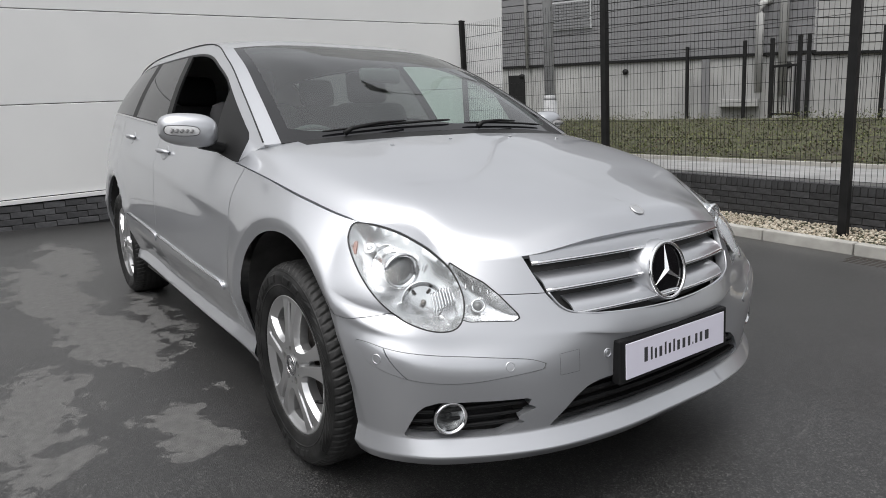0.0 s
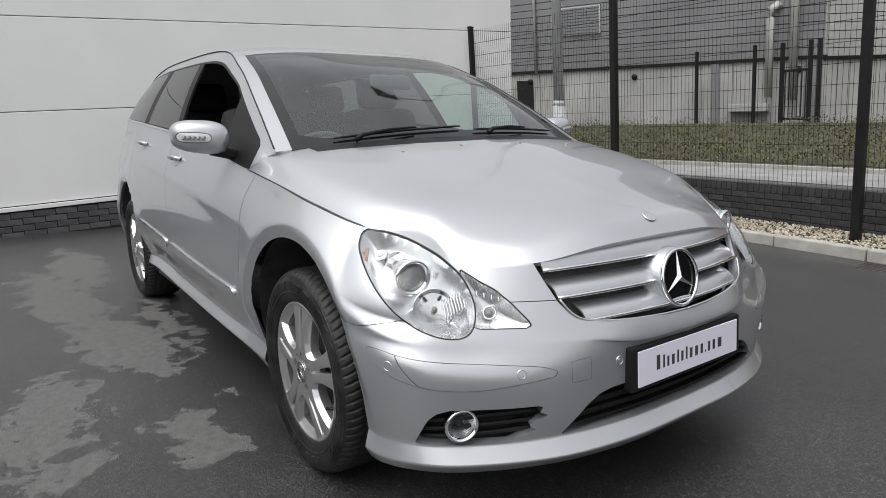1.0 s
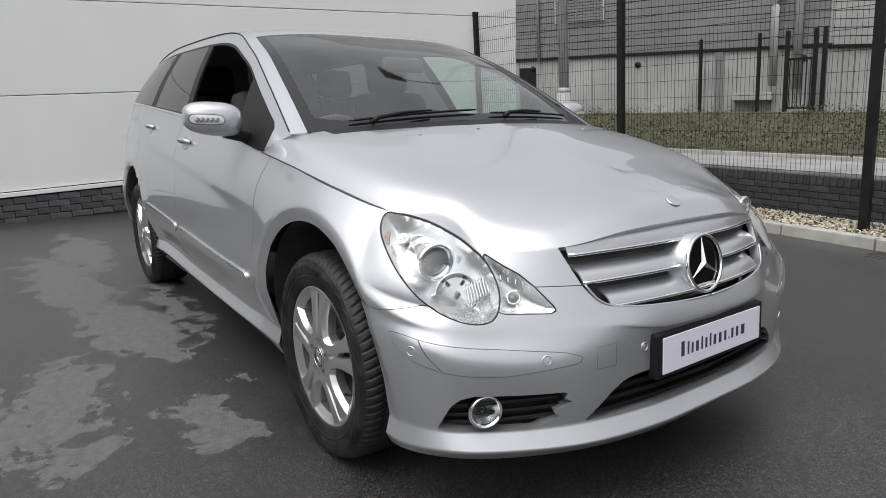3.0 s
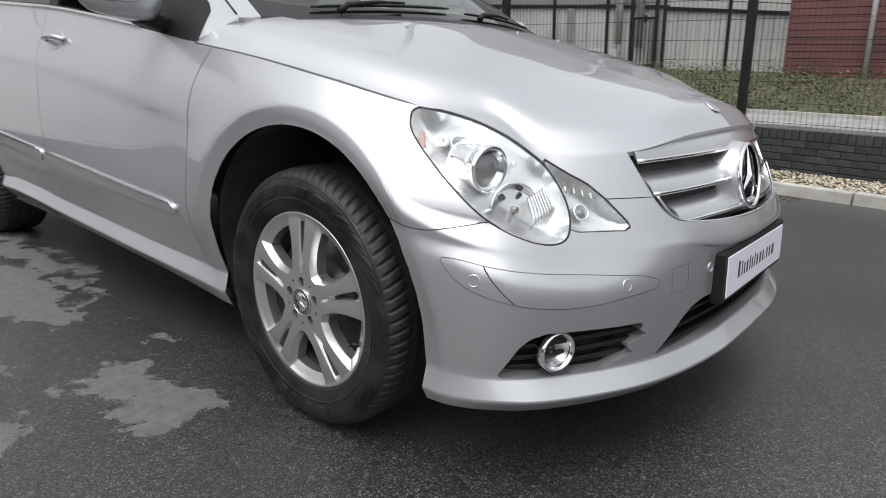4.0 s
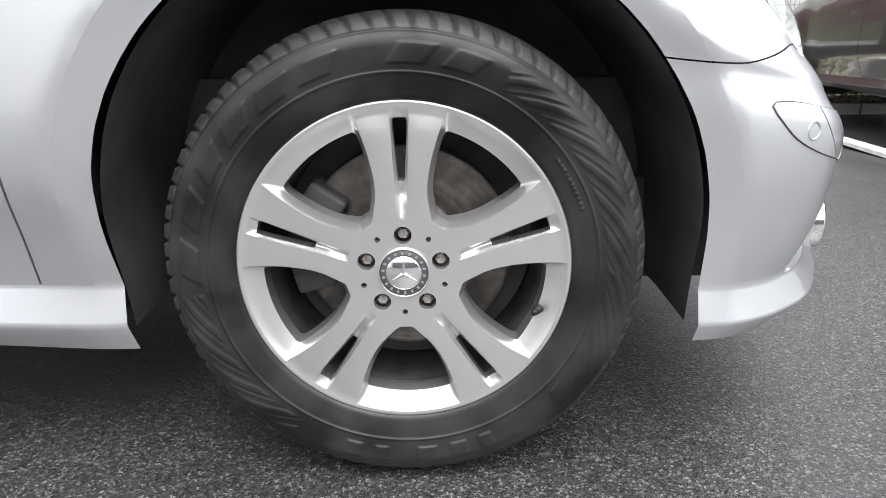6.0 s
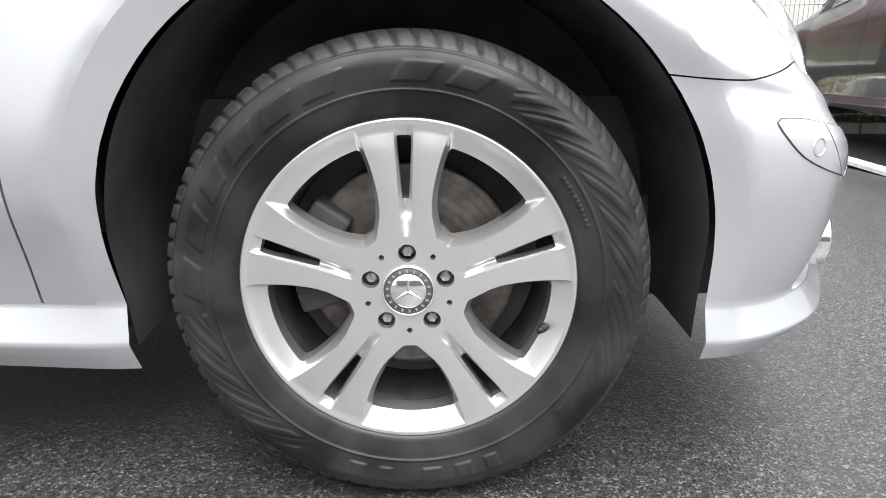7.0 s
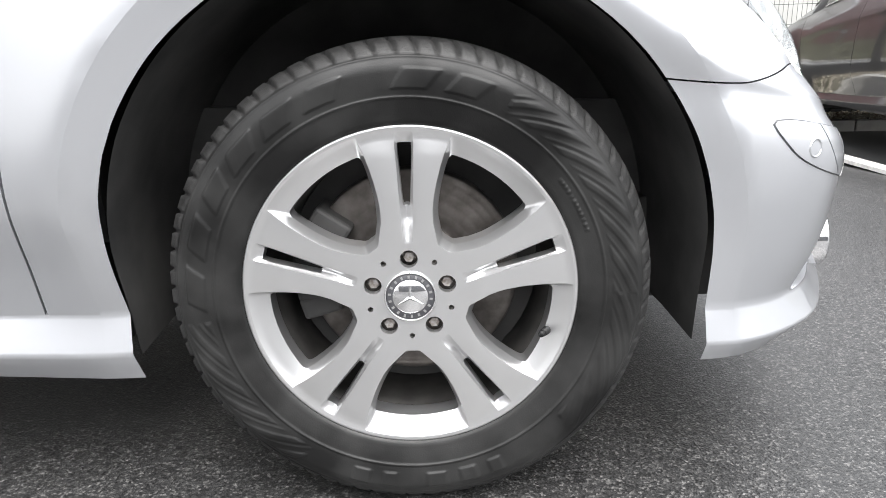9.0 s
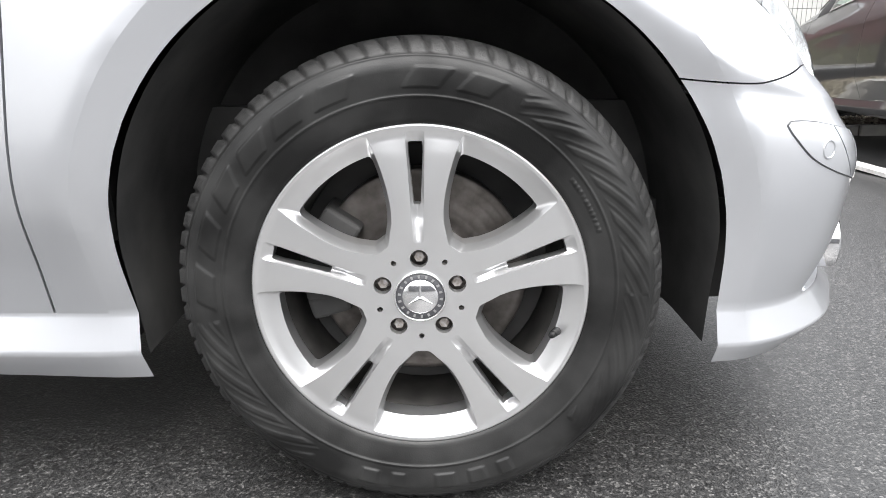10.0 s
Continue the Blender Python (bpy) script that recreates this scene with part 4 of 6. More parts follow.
def arch(r, k, grow=0.0):
    cx, cz, rad = ARCHES[k]
    dx, dz = r[:, 0] - cx, r[:, 2] - cz
    return np.where(dz > 0, np.hypot(dx, dz), np.abs(dx)) - rad - grow


def flare(rows):
    """Swells the skin round the wheel openings."""
    for k in (0, 1):
        d = np.maximum(arch(rows, k), 0)
        fade = np.clip((rows[:, 2] - 0.25) / 0.25, 0.25, 1)
        swell = np.clip(1 - d / 0.20, 0, 1)
        rows[:, 1] += 0.016 * swell * swell * (3 - 2 * swell) * fade
        rows[:, 1] -= 0.020 * np.clip(1 - d / 0.047, 0, 1) * fade
    # a pressed line that falls along the doors towards the front wheel
    x, z = rows[:, 0], rows[:, 2]
    h = z - np.interp(x, [-2.6, -1.5, -1.0, -0.62, -0.30], CREASE_Z)
    ends = np.clip((x + 2.6) / 0.5, 0, 1) * np.clip((-0.36 - x) / 0.35, 0, 1)
    rows[:, 1] += 0.009 * ends * np.exp(-np.maximum(h, 0) / 0.10) / (1 + np.exp(-np.clip(h / 0.009, -40, 40)))
    return rows


def q_of(r):
    return 0.7 * (r[:, 1] - r[:, 0])


HEADLAMP = rounded([(0.359, 0.878), (0.352, 0.838), (0.287, 0.757), (0.205, 0.682), (0.12, 0.642), (0.055, 0.630), (0.020, 0.648), (0.018, 0.705), (0.054, 0.773), (0.10, 0.813), (0.146, 0.843), (0.206, 0.870), (0.264, 0.887), (0.322, 0.897), (0.348, 0.895)])
INDICATOR = [(0.07, 0.80), (0.012, 0.768), (-0.03, 0.748), (-0.075, 0.714), (-0.128, 0.664), (-0.134, 0.653), (-0.126, 0.646), (0.0, 0.650), (0.03, 0.66)]
GRILLE = [(-0.2, 1.0), (0.495, 1.0), (0.494, 0.812), (0.482, 0.775), (0.458, 0.710), (0.432, 0.674), (0.395, 0.656), (0.33, 0.647), (0.0, 0.637), (-0.2, 0.637)]
FOGHOLE = [(0.170, 0.333), (0.156, 0.36), (0.128, 0.415), (0.105, 0.436), (0.07, 0.447), (-0.175, 0.440), (-0.158, 0.424), (-0.186, 0.408), (-0.128, 0.384), (-0.156, 0.366), (-0.105, 0.347), (-0.085, 0.335)]
INTAKE = [(-0.2, 0.346), (0.20, 0.344), (0.43, 0.342), (0.495, 0.340), (0.470, 0.366), (0.415, 0.42), (0.375, 0.445), (0.33, 0.456), (0.26, 0.460), (-0.2, 0.462)]
STRIP = rounded([(0.296, 0.601), (0.283, 0.605), (0.25, 0.603), (0.196, 0.594), (0.08, 0.578), (-0.05, 0.564), (-0.155, 0.551), (-0.20, 0.536), (-0.212, 0.525), (-0.19, 0.518), (-0.107, 0.510), (-0.003, 0.502), (0.09, 0.508), (0.163, 0.522), (0.215, 0.536), (0.256, 0.555), (0.284, 0.582)])


def hood_line(r):
    """Below 0 on the bumper and the wing, above on the bonnet's nose."""
    return r[:, 2] - 0.714


def wing_gap(r):
    """Above 0 over the joint between bumper and wing."""
    x = r[:, 0]
    return r[:, 2] - (0.662 - 0.008 * np.sin(np.clip((x - 0.35) / 0.21, 0, 1) * math.pi) + 0.016 * np.clip((x - 0.46) / 0.1, 0, 1))


def door_front(r):
    return r[:, 0] - np.interp(r[:, 2], [0.3, 0.35, 0.54, 0.72, 0.86, 0.96, 1.03], [-0.546, -0.541, -0.517, -0.489, -0.469, -0.439, -0.405])


def door_mid(r):
    return r[:, 0] + 1.66 + 0.04 * (r[:, 2] - 0.7)


def door_rear(r):
    z = r[:, 2]
    return np.minimum(r[:, 0] + 2.66 + 0.1 * np.clip((z - 0.8) / 0.4, 0, 1), arch(r, 1, 0.07))


def build_skin(car, paint, detailed):
    us = steps(SEGS)
    low_, edge_, top_ = (crom(k, us) for k in (LIP_LOW, LIP_EDGE, LIP_TOP))
    lines = [low_] + [low_ + (edge_ - low_) * t for t in (0.5, 0.88)] + [edge_ + (top_ - edge_) * t for t in (0.03, 0.10, 0.35, 0.65, 0.90)]
    upper = np.stack([crom(k, us) for k in (LIP_TOP, LOW, WAIST, CHIN, SHOULDER, BELT)])
    vs = steps([8, 8, 7, 12, 26])
    up = np.stack([crom(upper[:, i, :], vs) for i in range(len(us))], 1)
    # the lamp glass swells out of the wing
    swell = np.sin(np.clip(vs - 4, 0, 1) * math.pi)[:, None, None] * np.sin(np.clip((us - 3) / 2.2, 0, 1) * math.pi)[None, :, None]
    up = up + swell * np.array((0.020, 0.028, 0.016))
    side = Sheet.lines(lines + list(up), us)
    side.rows = flare(side.rows)
    hood = Sheet.loft([BELT[:9], RIDGE, MIDHOOD, KEEL], us[us <= 8], steps([10, 10, 8]))
    gu = us[us >= 8] - 8
    house = Sheet.loft([BELT[8:], RAIL], gu, np.arange(15) / 14)
    bulge = np.sin(house.rows[:, 4] * math.pi)
    house.rows[:, 1] += 0.018 * bulge * np.clip((4.2 + house.rows[:, 0]) / 0.4, 0, 1) * np.clip((-0.4 - house.rows[:, 0]) / 0.5, 0, 1)
    top = Sheet.loft([RAIL, CROWN], gu, np.arange(17) / 16)
    # arch the roof and the screen across
    w = np.cos(np.clip(top.rows[:, 4], 0, 1) * math.pi / 2)
    yy = crom(np.array(RAIL)[:, 1], top.rows[:, 3])
    top.rows[:, 1] = yy * (1 - top.rows[:, 4])
    f = 1 - (1 - top.rows[:, 4]) ** (2 + 1.4 * np.clip(top.rows[:, 3] / 2.6, 0, 1))
    ra, cr = crom(RAIL, top.rows[:, 3]), crom(CROWN, top.rows[:, 3])
    top.rows[:, 0] = ra[:, 0] * (1 - f) + cr[:, 0] * f
    top.rows[:, 2] = ra[:, 2] * (1 - f) + cr[:, 2] * f
    for k in (0, 1):
        side = side.more(lambda r: arch(r, k))

    band, side = side.split(lambda r: np.where(r[:, 0] > -0.7, arch(r, 0, 0.043), 1.0))

    def halves(name, sheet, material, rim=0.014, label="", two=True, sub=None):
        """The part on each side, or one part over the middle."""
        v, fc = sheet.packed()
        v, fc = weld(v, fc, 1e-5)
        obs = []
        if two:
            for vv, ff in ((v, fc), mirrored(v, fc)):
                if rim:
                    vv, ff = with_rim(vv, ff, rim)
                obs.append(add(name, vv, ff, material, sub or car, label))
        else:
            vv, ff = weld(*joined((v, fc), mirrored(v, fc)))
            if rim:
                vv, ff = with_rim(vv, ff, rim)
            obs.append(add(name, vv, ff, material, sub or car, label))
        return obs

    fh, fi, fg, ff_, fn, fs = (outline(p) for p in (HEADLAMP, INDICATOR, GRILLE, FOGHOLE, INTAKE, STRIP))
    nose = lambda r: np.where(r[:, 0] > 0.2, 0.0, 1.0)
    head = lambda r: fh(q_of(r), r[:, 2]) + nose(r)
    lamp = lambda r: fi(q_of(r), r[:, 2]) + nose(r)
    gril = lambda r: fg(r[:, 1], r[:, 2]) + nose(r)
    fogh = lambda r: ff_(q_of(r), r[:, 2]) + nose(r)
    inta = lambda r: fn(r[:, 1], r[:, 2]) + nose(r)
    rub = lambda r: fs(q_of(r), r[:, 2]) + nose(r)
    out = {}
    # front end
    band_low, band_high = band.gap(lambda r: np.where(r[:, 0] > 0.1, wing_gap(r), 1.0), 0.0011)
    for sheet in (band_low, band_high):
        v, fc = weld(*sheet.packed(), 1e-5)
        for vv, gg in ((v, fc), mirrored(v, fc)):
            add("arch_flare", vv, gg, paint, car)
    sill, side = side.split(lambda r: np.where((r[:, 0] < -0.2) & (r[:, 0] > -2.7), r[:, 2] - 0.337 + 0.025 * np.minimum(r[:, 0] + 0.6, 0), 1.0))
    halves("sill", sill, paint, 0.03)
    front, rest = side.gap(lambda r: door_front(r) * -1)
    out["head"], seal_h = front.split(lambda r: head(r) + 0.0028)
    seal_h, front = seal_h.split(lambda r: head(r) - 0.0012)
    out["lamp"], seal_i = front.split(lambda r: lamp(r) + 0.0022)
    seal_i, front = seal_i.split(lambda r: lamp(r) - 0.0008)
    front = front.more(gril)
    bumper_side = lambda r: np.where(r[:, 0] > 0.30, 0, 1.0)
    mid = lambda r: np.where(r[:, 1] < 0.665, hood_line(r), wing_gap(r))
    low, high = front.split(lambda r: mid(r) + 0.0011 + bumper_side(r))
    high = high.more(lambda r: np.where(r[:, 0] > 0.30, mid(r) - 0.0011, 1.0))
    above = lambda r: (r[:, 3] < 5.02) & (r[:, 0] > 0.3) & (r[:, 2] - 0.68 - 0.632 * (q_of(r) - 0.02) > 0) & (r[:, 2] > 0.70)
    over, high = high.split(lambda r: np.where(above(r), -1.0, 1.0))
    flank, wing = high.split(lambda r: r[:, 1] - 0.668 + np.where(r[:, 0] > 0.45, 0, 1.0))
    if detailed:
        out["fogh"], low = low.split(fogh)
        out["inta"], low = low.split(inta)
        rubs, low = low.split(lambda r: rub(r) + 0.001)
        groove, low = low.split(lambda r: rub(r) - 0.001)
        corner, strip_ = rubs.gap(lambda r: 0.6 * (r[:, 0] - 0.612) - (r[:, 2] - 0.56) * -0.45, 0.0007)
        for nm, sh in (("corner_strip", corner), ("bumper_strip", strip_)):
            v, fc = weld(*sh.packed(), 1e-5)
            v, fc = offset(v, fc, 0.0018)
            for vv, gg in ((v, fc), mirrored(v, fc)):
                add(nm, *with_rim(vv, gg, 0.005), paint, car)
        v, fc = weld(*groove.packed(), 1e-5)
        v, fc = offset(v, fc, -0.0025)
        for vv, gg in ((v, fc), mirrored(v, fc)):
            add("strip_groove", vv, gg, CAPGREY, car)
    halves("front_bumper", low, paint, 0.03, two=False)
    halves("front_wing", wing, paint, 0.022)
    v1, f1 = joined(flank.packed(), over.packed())
    hood = hood.more(lambda r: r[:, 4] - 0.04 * np.clip((r[:, 3] - 5.0) / 0.15, 0, 1) + 0.001)
    hood, cowl = hood.split(lambda r: r[:, 3] - 7.35)
    v2, f2 = hood.packed()
    vv, gg = weld(*joined((v1, f1), (v2, f2)), 2e-5)
    vv, gg = weld(*joined((vv, gg), mirrored(vv, gg)), 2e-5)
    add("bonnet", *with_rim(vv, gg, 0.018), paint, car)
    cowl_side, cowl_mid = cowl.split(lambda r: 0.70 - r[:, 1])
    halves("cowl_corner", cowl_side, paint, 0.01)
    halves("cowl", cowl_mid, BLACK, 0.0, two=False)
    for sh, nm in ((seal_h, "headlamp_seal"), (seal_i, "indicator_seal")):
        v, fc = weld(*sh.packed(), 1e-5)
        v, fc = offset(v, fc, -0.003)
        for a, b in ((v, fc), mirrored(v, fc)):
            add(nm, *with_rim(a, b, 0.012), SEAL, car)
    # flanks
    fd, rest = rest.gap(lambda r: -door_mid(r))
    rd, quarter = rest.gap(lambda r: -door_rear(r))
    out["front_door"] = halves("front_door", fd, paint, 0.02)
    out["rear_door"] = halves("rear_door", rd, paint, 0.02)
    if detailed:
        shapes = (("front_door", fd, [(-0.580, 0.498), (-0.586, 0.508), (-0.64, 0.540), (-1.645, 0.592), (-1.645, 0.541)]),
                  ("rear_door", rd, [(-1.675, 0.542), (-1.675, 0.593), (-2.40, 0.632), (-2.42, 0.58)]))
        for nm, sh, line in shapes:
            fo = outline(line)
            v, fc = weld(*sh.less(lambda r: fo(r[:, 0], r[:, 2])).packed(), 1e-5)
            v, fc = offset(v, fc, 0.007)
            for door, (a, b) in zip(out[nm], ((v, fc), mirrored(v, fc))):
                add("rub_strip", *with_rim(a, b, 0.01), paint, door)
            mid_z = lambda r: r[:, 2] - 0.533 - 0.052 * (-0.64 - r[:, 0])
            x_lo, x_hi = min(p[0] for p in line) + 0.03, max(p[0] for p in line) - 0.045
            cr = sh.less(lambda r: mid_z(r) - 0.003).more(lambda r: mid_z(r) + 0.003).less(lambda r: r[:, 0] - x_hi).more(lambda r: r[:, 0] - x_lo)
            v, fc = weld(*cr.packed(), 1e-5)
            v, fc = offset(v, fc, 0.0085)
            for door, (a, b) in zip(out[nm], ((v, fc), mirrored(v, fc))):
                add("chrome_line", *with_rim(a, b, 0.003), CHROME, door, "thin chrome insert")
            v, fc = weld(*sh.packed(), 1e-5)
            v, fc = offset(v, fc, -0.03)
            for door, (a, b) in zip(out[nm], ((v, fc), mirrored(v, fc))):
                add("door_lining", a, [g[::-1] for g in b], DASH, door, "dark inner lining")
    tail, quarter = quarter.gap(lambda r: np.maximum(r[:, 0] + 3.46, r[:, 2] - 0.72))
    halves("rear_bumper", tail, paint, 0.02, two=False)
    halves("rear_quarter", quarter, paint, 0.02, two=False)
    # greenhouse
    x_, v_ = (lambda r: r[:, 0]), (lambda r: r[:, 4])
    win = lambda r: np.maximum(np.maximum(0.05 - v_(r), v_(r) - (0.86 - 0.10 * np.clip((x_(r) + 0.95) / 0.4, 0, 1))), np.maximum(x_(r) + 0.53, -3.42 - x_(r) - 0.35 * (1 - v_(r)) * 0))
    glassy, frame_ = house.split(lambda r: win(r) * np.where(np.abs(win(r)) < 9, 1, 1))
    seal_w, frame_ = frame_.split(lambda r: win(r) - 0.028)
    halves("window_seal", seal_w, BLACK, 0.01)
    halves("window_frame", frame_, paint, 0.02)
    rail = crom(RAIL, np.linspace(0.05, 6.9, 90)) + np.array((0, 0.0015, 0.001))
    for s in (-1, 1):
        add("roof_joint", *tube([(p[0], s * p[1], p[2]) for p in rail], 0.0032, 8), SEAL, car, "black joint beside the roof")
    pts = crom(BELT, np.linspace(9.0, 13.9, 60)) + np.array((0, 0.004, 0.012))
    for s in (-1, 1):
        add("belt_trim", *tube([(p[0], s * p[1], p[2]) for p in pts], 0.0065, 8), CHROME, car, "thin bright trim under the side windows")
    bpil = lambda r: x_(r) + 1.63 + 0.16 * v_(r)
    cpil = lambda r: x_(r) + 2.50 - 0.03 * v_(r)
    ahead, behind = glassy.split(lambda r: -bpil(r) + 0.045)
    pil, behind = behind.split(lambda r: -bpil(r) - 0.045)
    halves("pillar_trim", pil, BLACK, 0.01)
    second, third = behind.split(lambda r: -cpil(r) + 0.065)
    pil, third = third.split(lambda r: -cpil(r) - 0.065)
    halves("pillar_trim", pil, BLACK, 0.01)
    fw, sail = ahead.split(lambda r: x_(r) + 0.80 + 0.12 * (v_(r) - 0.2))
    halves("mirror_sail", sail, BLACK, 0.01)
    rw, qw = second, third
    v, fc = weld(*fw.packed(), 1e-5)
    add("front_door_window", v, fc, GLASS, car)
    halves("rear_door_window", rw, DARKGLASS, 0.0)
    halves("quarter_window", qw, DARKGLASS, 0.0)
    # screen and roof
    scr, roof = top.split(lambda r: r[:, 3] - 2.46)
    pillar, scr = scr.split(lambda r: r[:, 4] - 0.07)
    halves("windscreen_pillar", pillar, paint, 0.012)
    roof_edge = roof
    v, fc = weld(*roof.packed(), 1e-5)
    v, fc = weld(*joined((v, fc), mirrored(v, fc)))
    v, fc = offset(v, fc, -0.035)
    add("headliner", v, [g[::-1] for g in fc], LINING, car, "pale grey headliner")
    out["side"], out["screen"], out["hood"] = side, scr, hood
    halves("roof", roof_edge, paint, 0.012, two=False)
    frit, scr = scr.split(lambda r: np.minimum(np.minimum(r[:, 4] - 0.125, r[:, 3] - 0.14 - 0.16 * np.clip(1 - (r[:, 4] - 0.07) / 0.22, 0, 1) ** 2), 2.435 - r[:, 3]))
    halves("screen_border", frit, GLOSSBLACK, 0.004, two=False)
    halves("windscreen", scr, GLASS, 0.0, two=False)
    return out


def nearest(sheet, p, side=1):
    """The place on a skin nearest to p, and the way out of it."""
    v = sheet.rows[:, :3]
    best, at = 1e9, None
    d = np.linalg.norm(v - np.array((p[0], abs(p[1]), p[2])), axis=1)
    used = np.zeros(len(v), bool)
    used[[i for f in sheet.faces for i in f]] = True
    d[~used] = 1e9
    near = set(np.argsort(d)[:6].tolist())
    for f in sheet.faces:
        if near & set(f):
            a, b, c = (v[f[0]], v[f[1]], v[f[2]])
            n = np.cross(b - a, c - a)
            n /= max(np.linalg.norm(n), 1e-12)
            h = (np.array((p[0], abs(p[1]), p[2])) - a) @ n
            q = np.array((p[0], abs(p[1]), p[2])) - h * n
            m = np.mean([v[i] for i in f], axis=0)
            e = np.linalg.norm(q - m)
            if e < best:
                best, at = e, (q, n)
    q, n = at
    s = -1 if side < 0 else 1
    return Vector((q[0], s * q[1], q[2])), Vector((n[0], s * n[1], n[2]))


def facing(p, n, up=(0, 0, 1)):
    """A pose at p whose z points along n and whose y points up."""
    n = Vector(n).normalized()
    x = Vector(up).cross(n).normalized()
    y = n.cross(x)
    return Matrix(((x.x, y.x, n.x, p[0]), (x.y, y.y, n.y, p[1]), (x.z, y.z, n.z, p[2]), (0, 0, 0, 1)))


def ring(bm, m, r, t, segs=40, tsegs=10, flat=1.0):
    """A torus of radius r and thickness t in the pose m."""
    rows = []
    for i in range(segs):
        a = 2 * math.pi * i / segs
        rows.append([bm.verts.new(m @ Vector(((r + t * math.cos(b)) * math.cos(a), (r + t * math.cos(b)) * math.sin(a), flat * t * math.sin(b))))
                     for b in (2 * math.pi * k / tsegs for k in range(tsegs))])
    for i in range(segs):
        for k in range(tsegs):
            bm.faces.new((rows[i][k], rows[(i + 1) % segs][k], rows[(i + 1) % segs][(k + 1) % tsegs], rows[i][(k + 1) % tsegs]))


def lathe(bm, m, profile, segs=40):
    """Turns the profile (radius, height) round the z of m."""
    rows = []
    for i in range(segs):
        a = 2 * math.pi * i / segs
        rows.append([bm.verts.new(m @ Vector((r * math.cos(a), r * math.sin(a), h))) for r, h in profile])
    for i in range(segs):
        for k in range(len(profile) - 1):
            f = (rows[i][k], rows[(i + 1) % segs][k], rows[(i + 1) % segs][k + 1], rows[i][k + 1])
            if len({tuple(v.co) for v in f}) > 2:
                bm.faces.new(f)
    bmesh.ops.remove_doubles(bm, verts=bm.verts, dist=1e-6)


def three_arms(bm, m, r, w, h):
    for k in range(3):
        a = radians(90 + 120 * k)
        d, s = Vector((math.cos(a), math.sin(a), 0)), Vector((-math.sin(a), math.cos(a), 0))
        base = [s * w - d * w * 0.3, d * r, s * -w - d * w * 0.3]
        top = bm.verts.new(m @ Vector((0, 0, h)))
        tip = bm.verts.new(m @ (d * r + Vector((0, 0, h * 0.2))))
        a1, a2 = bm.verts.new(m @ base[0]), bm.verts.new(m @ base[2])
        bm.faces.new((top, a1, tip))
        bm.faces.new((top, tip, a2))


# ---- wheel: axis along y, its outer face towards -y ----
SPOKES = [radians(90 + 72 * k) for k in range(5)]


def spoke_gap(a):
    """Angle from the nearest spoke pair."""
    best = None
    for s in SPOKES:
        d = (a - s + math.pi) % (2 * math.pi) - math.pi
        best = d if best is None else np.where(np.abs(d) < np.abs(best), d, best)
    return best


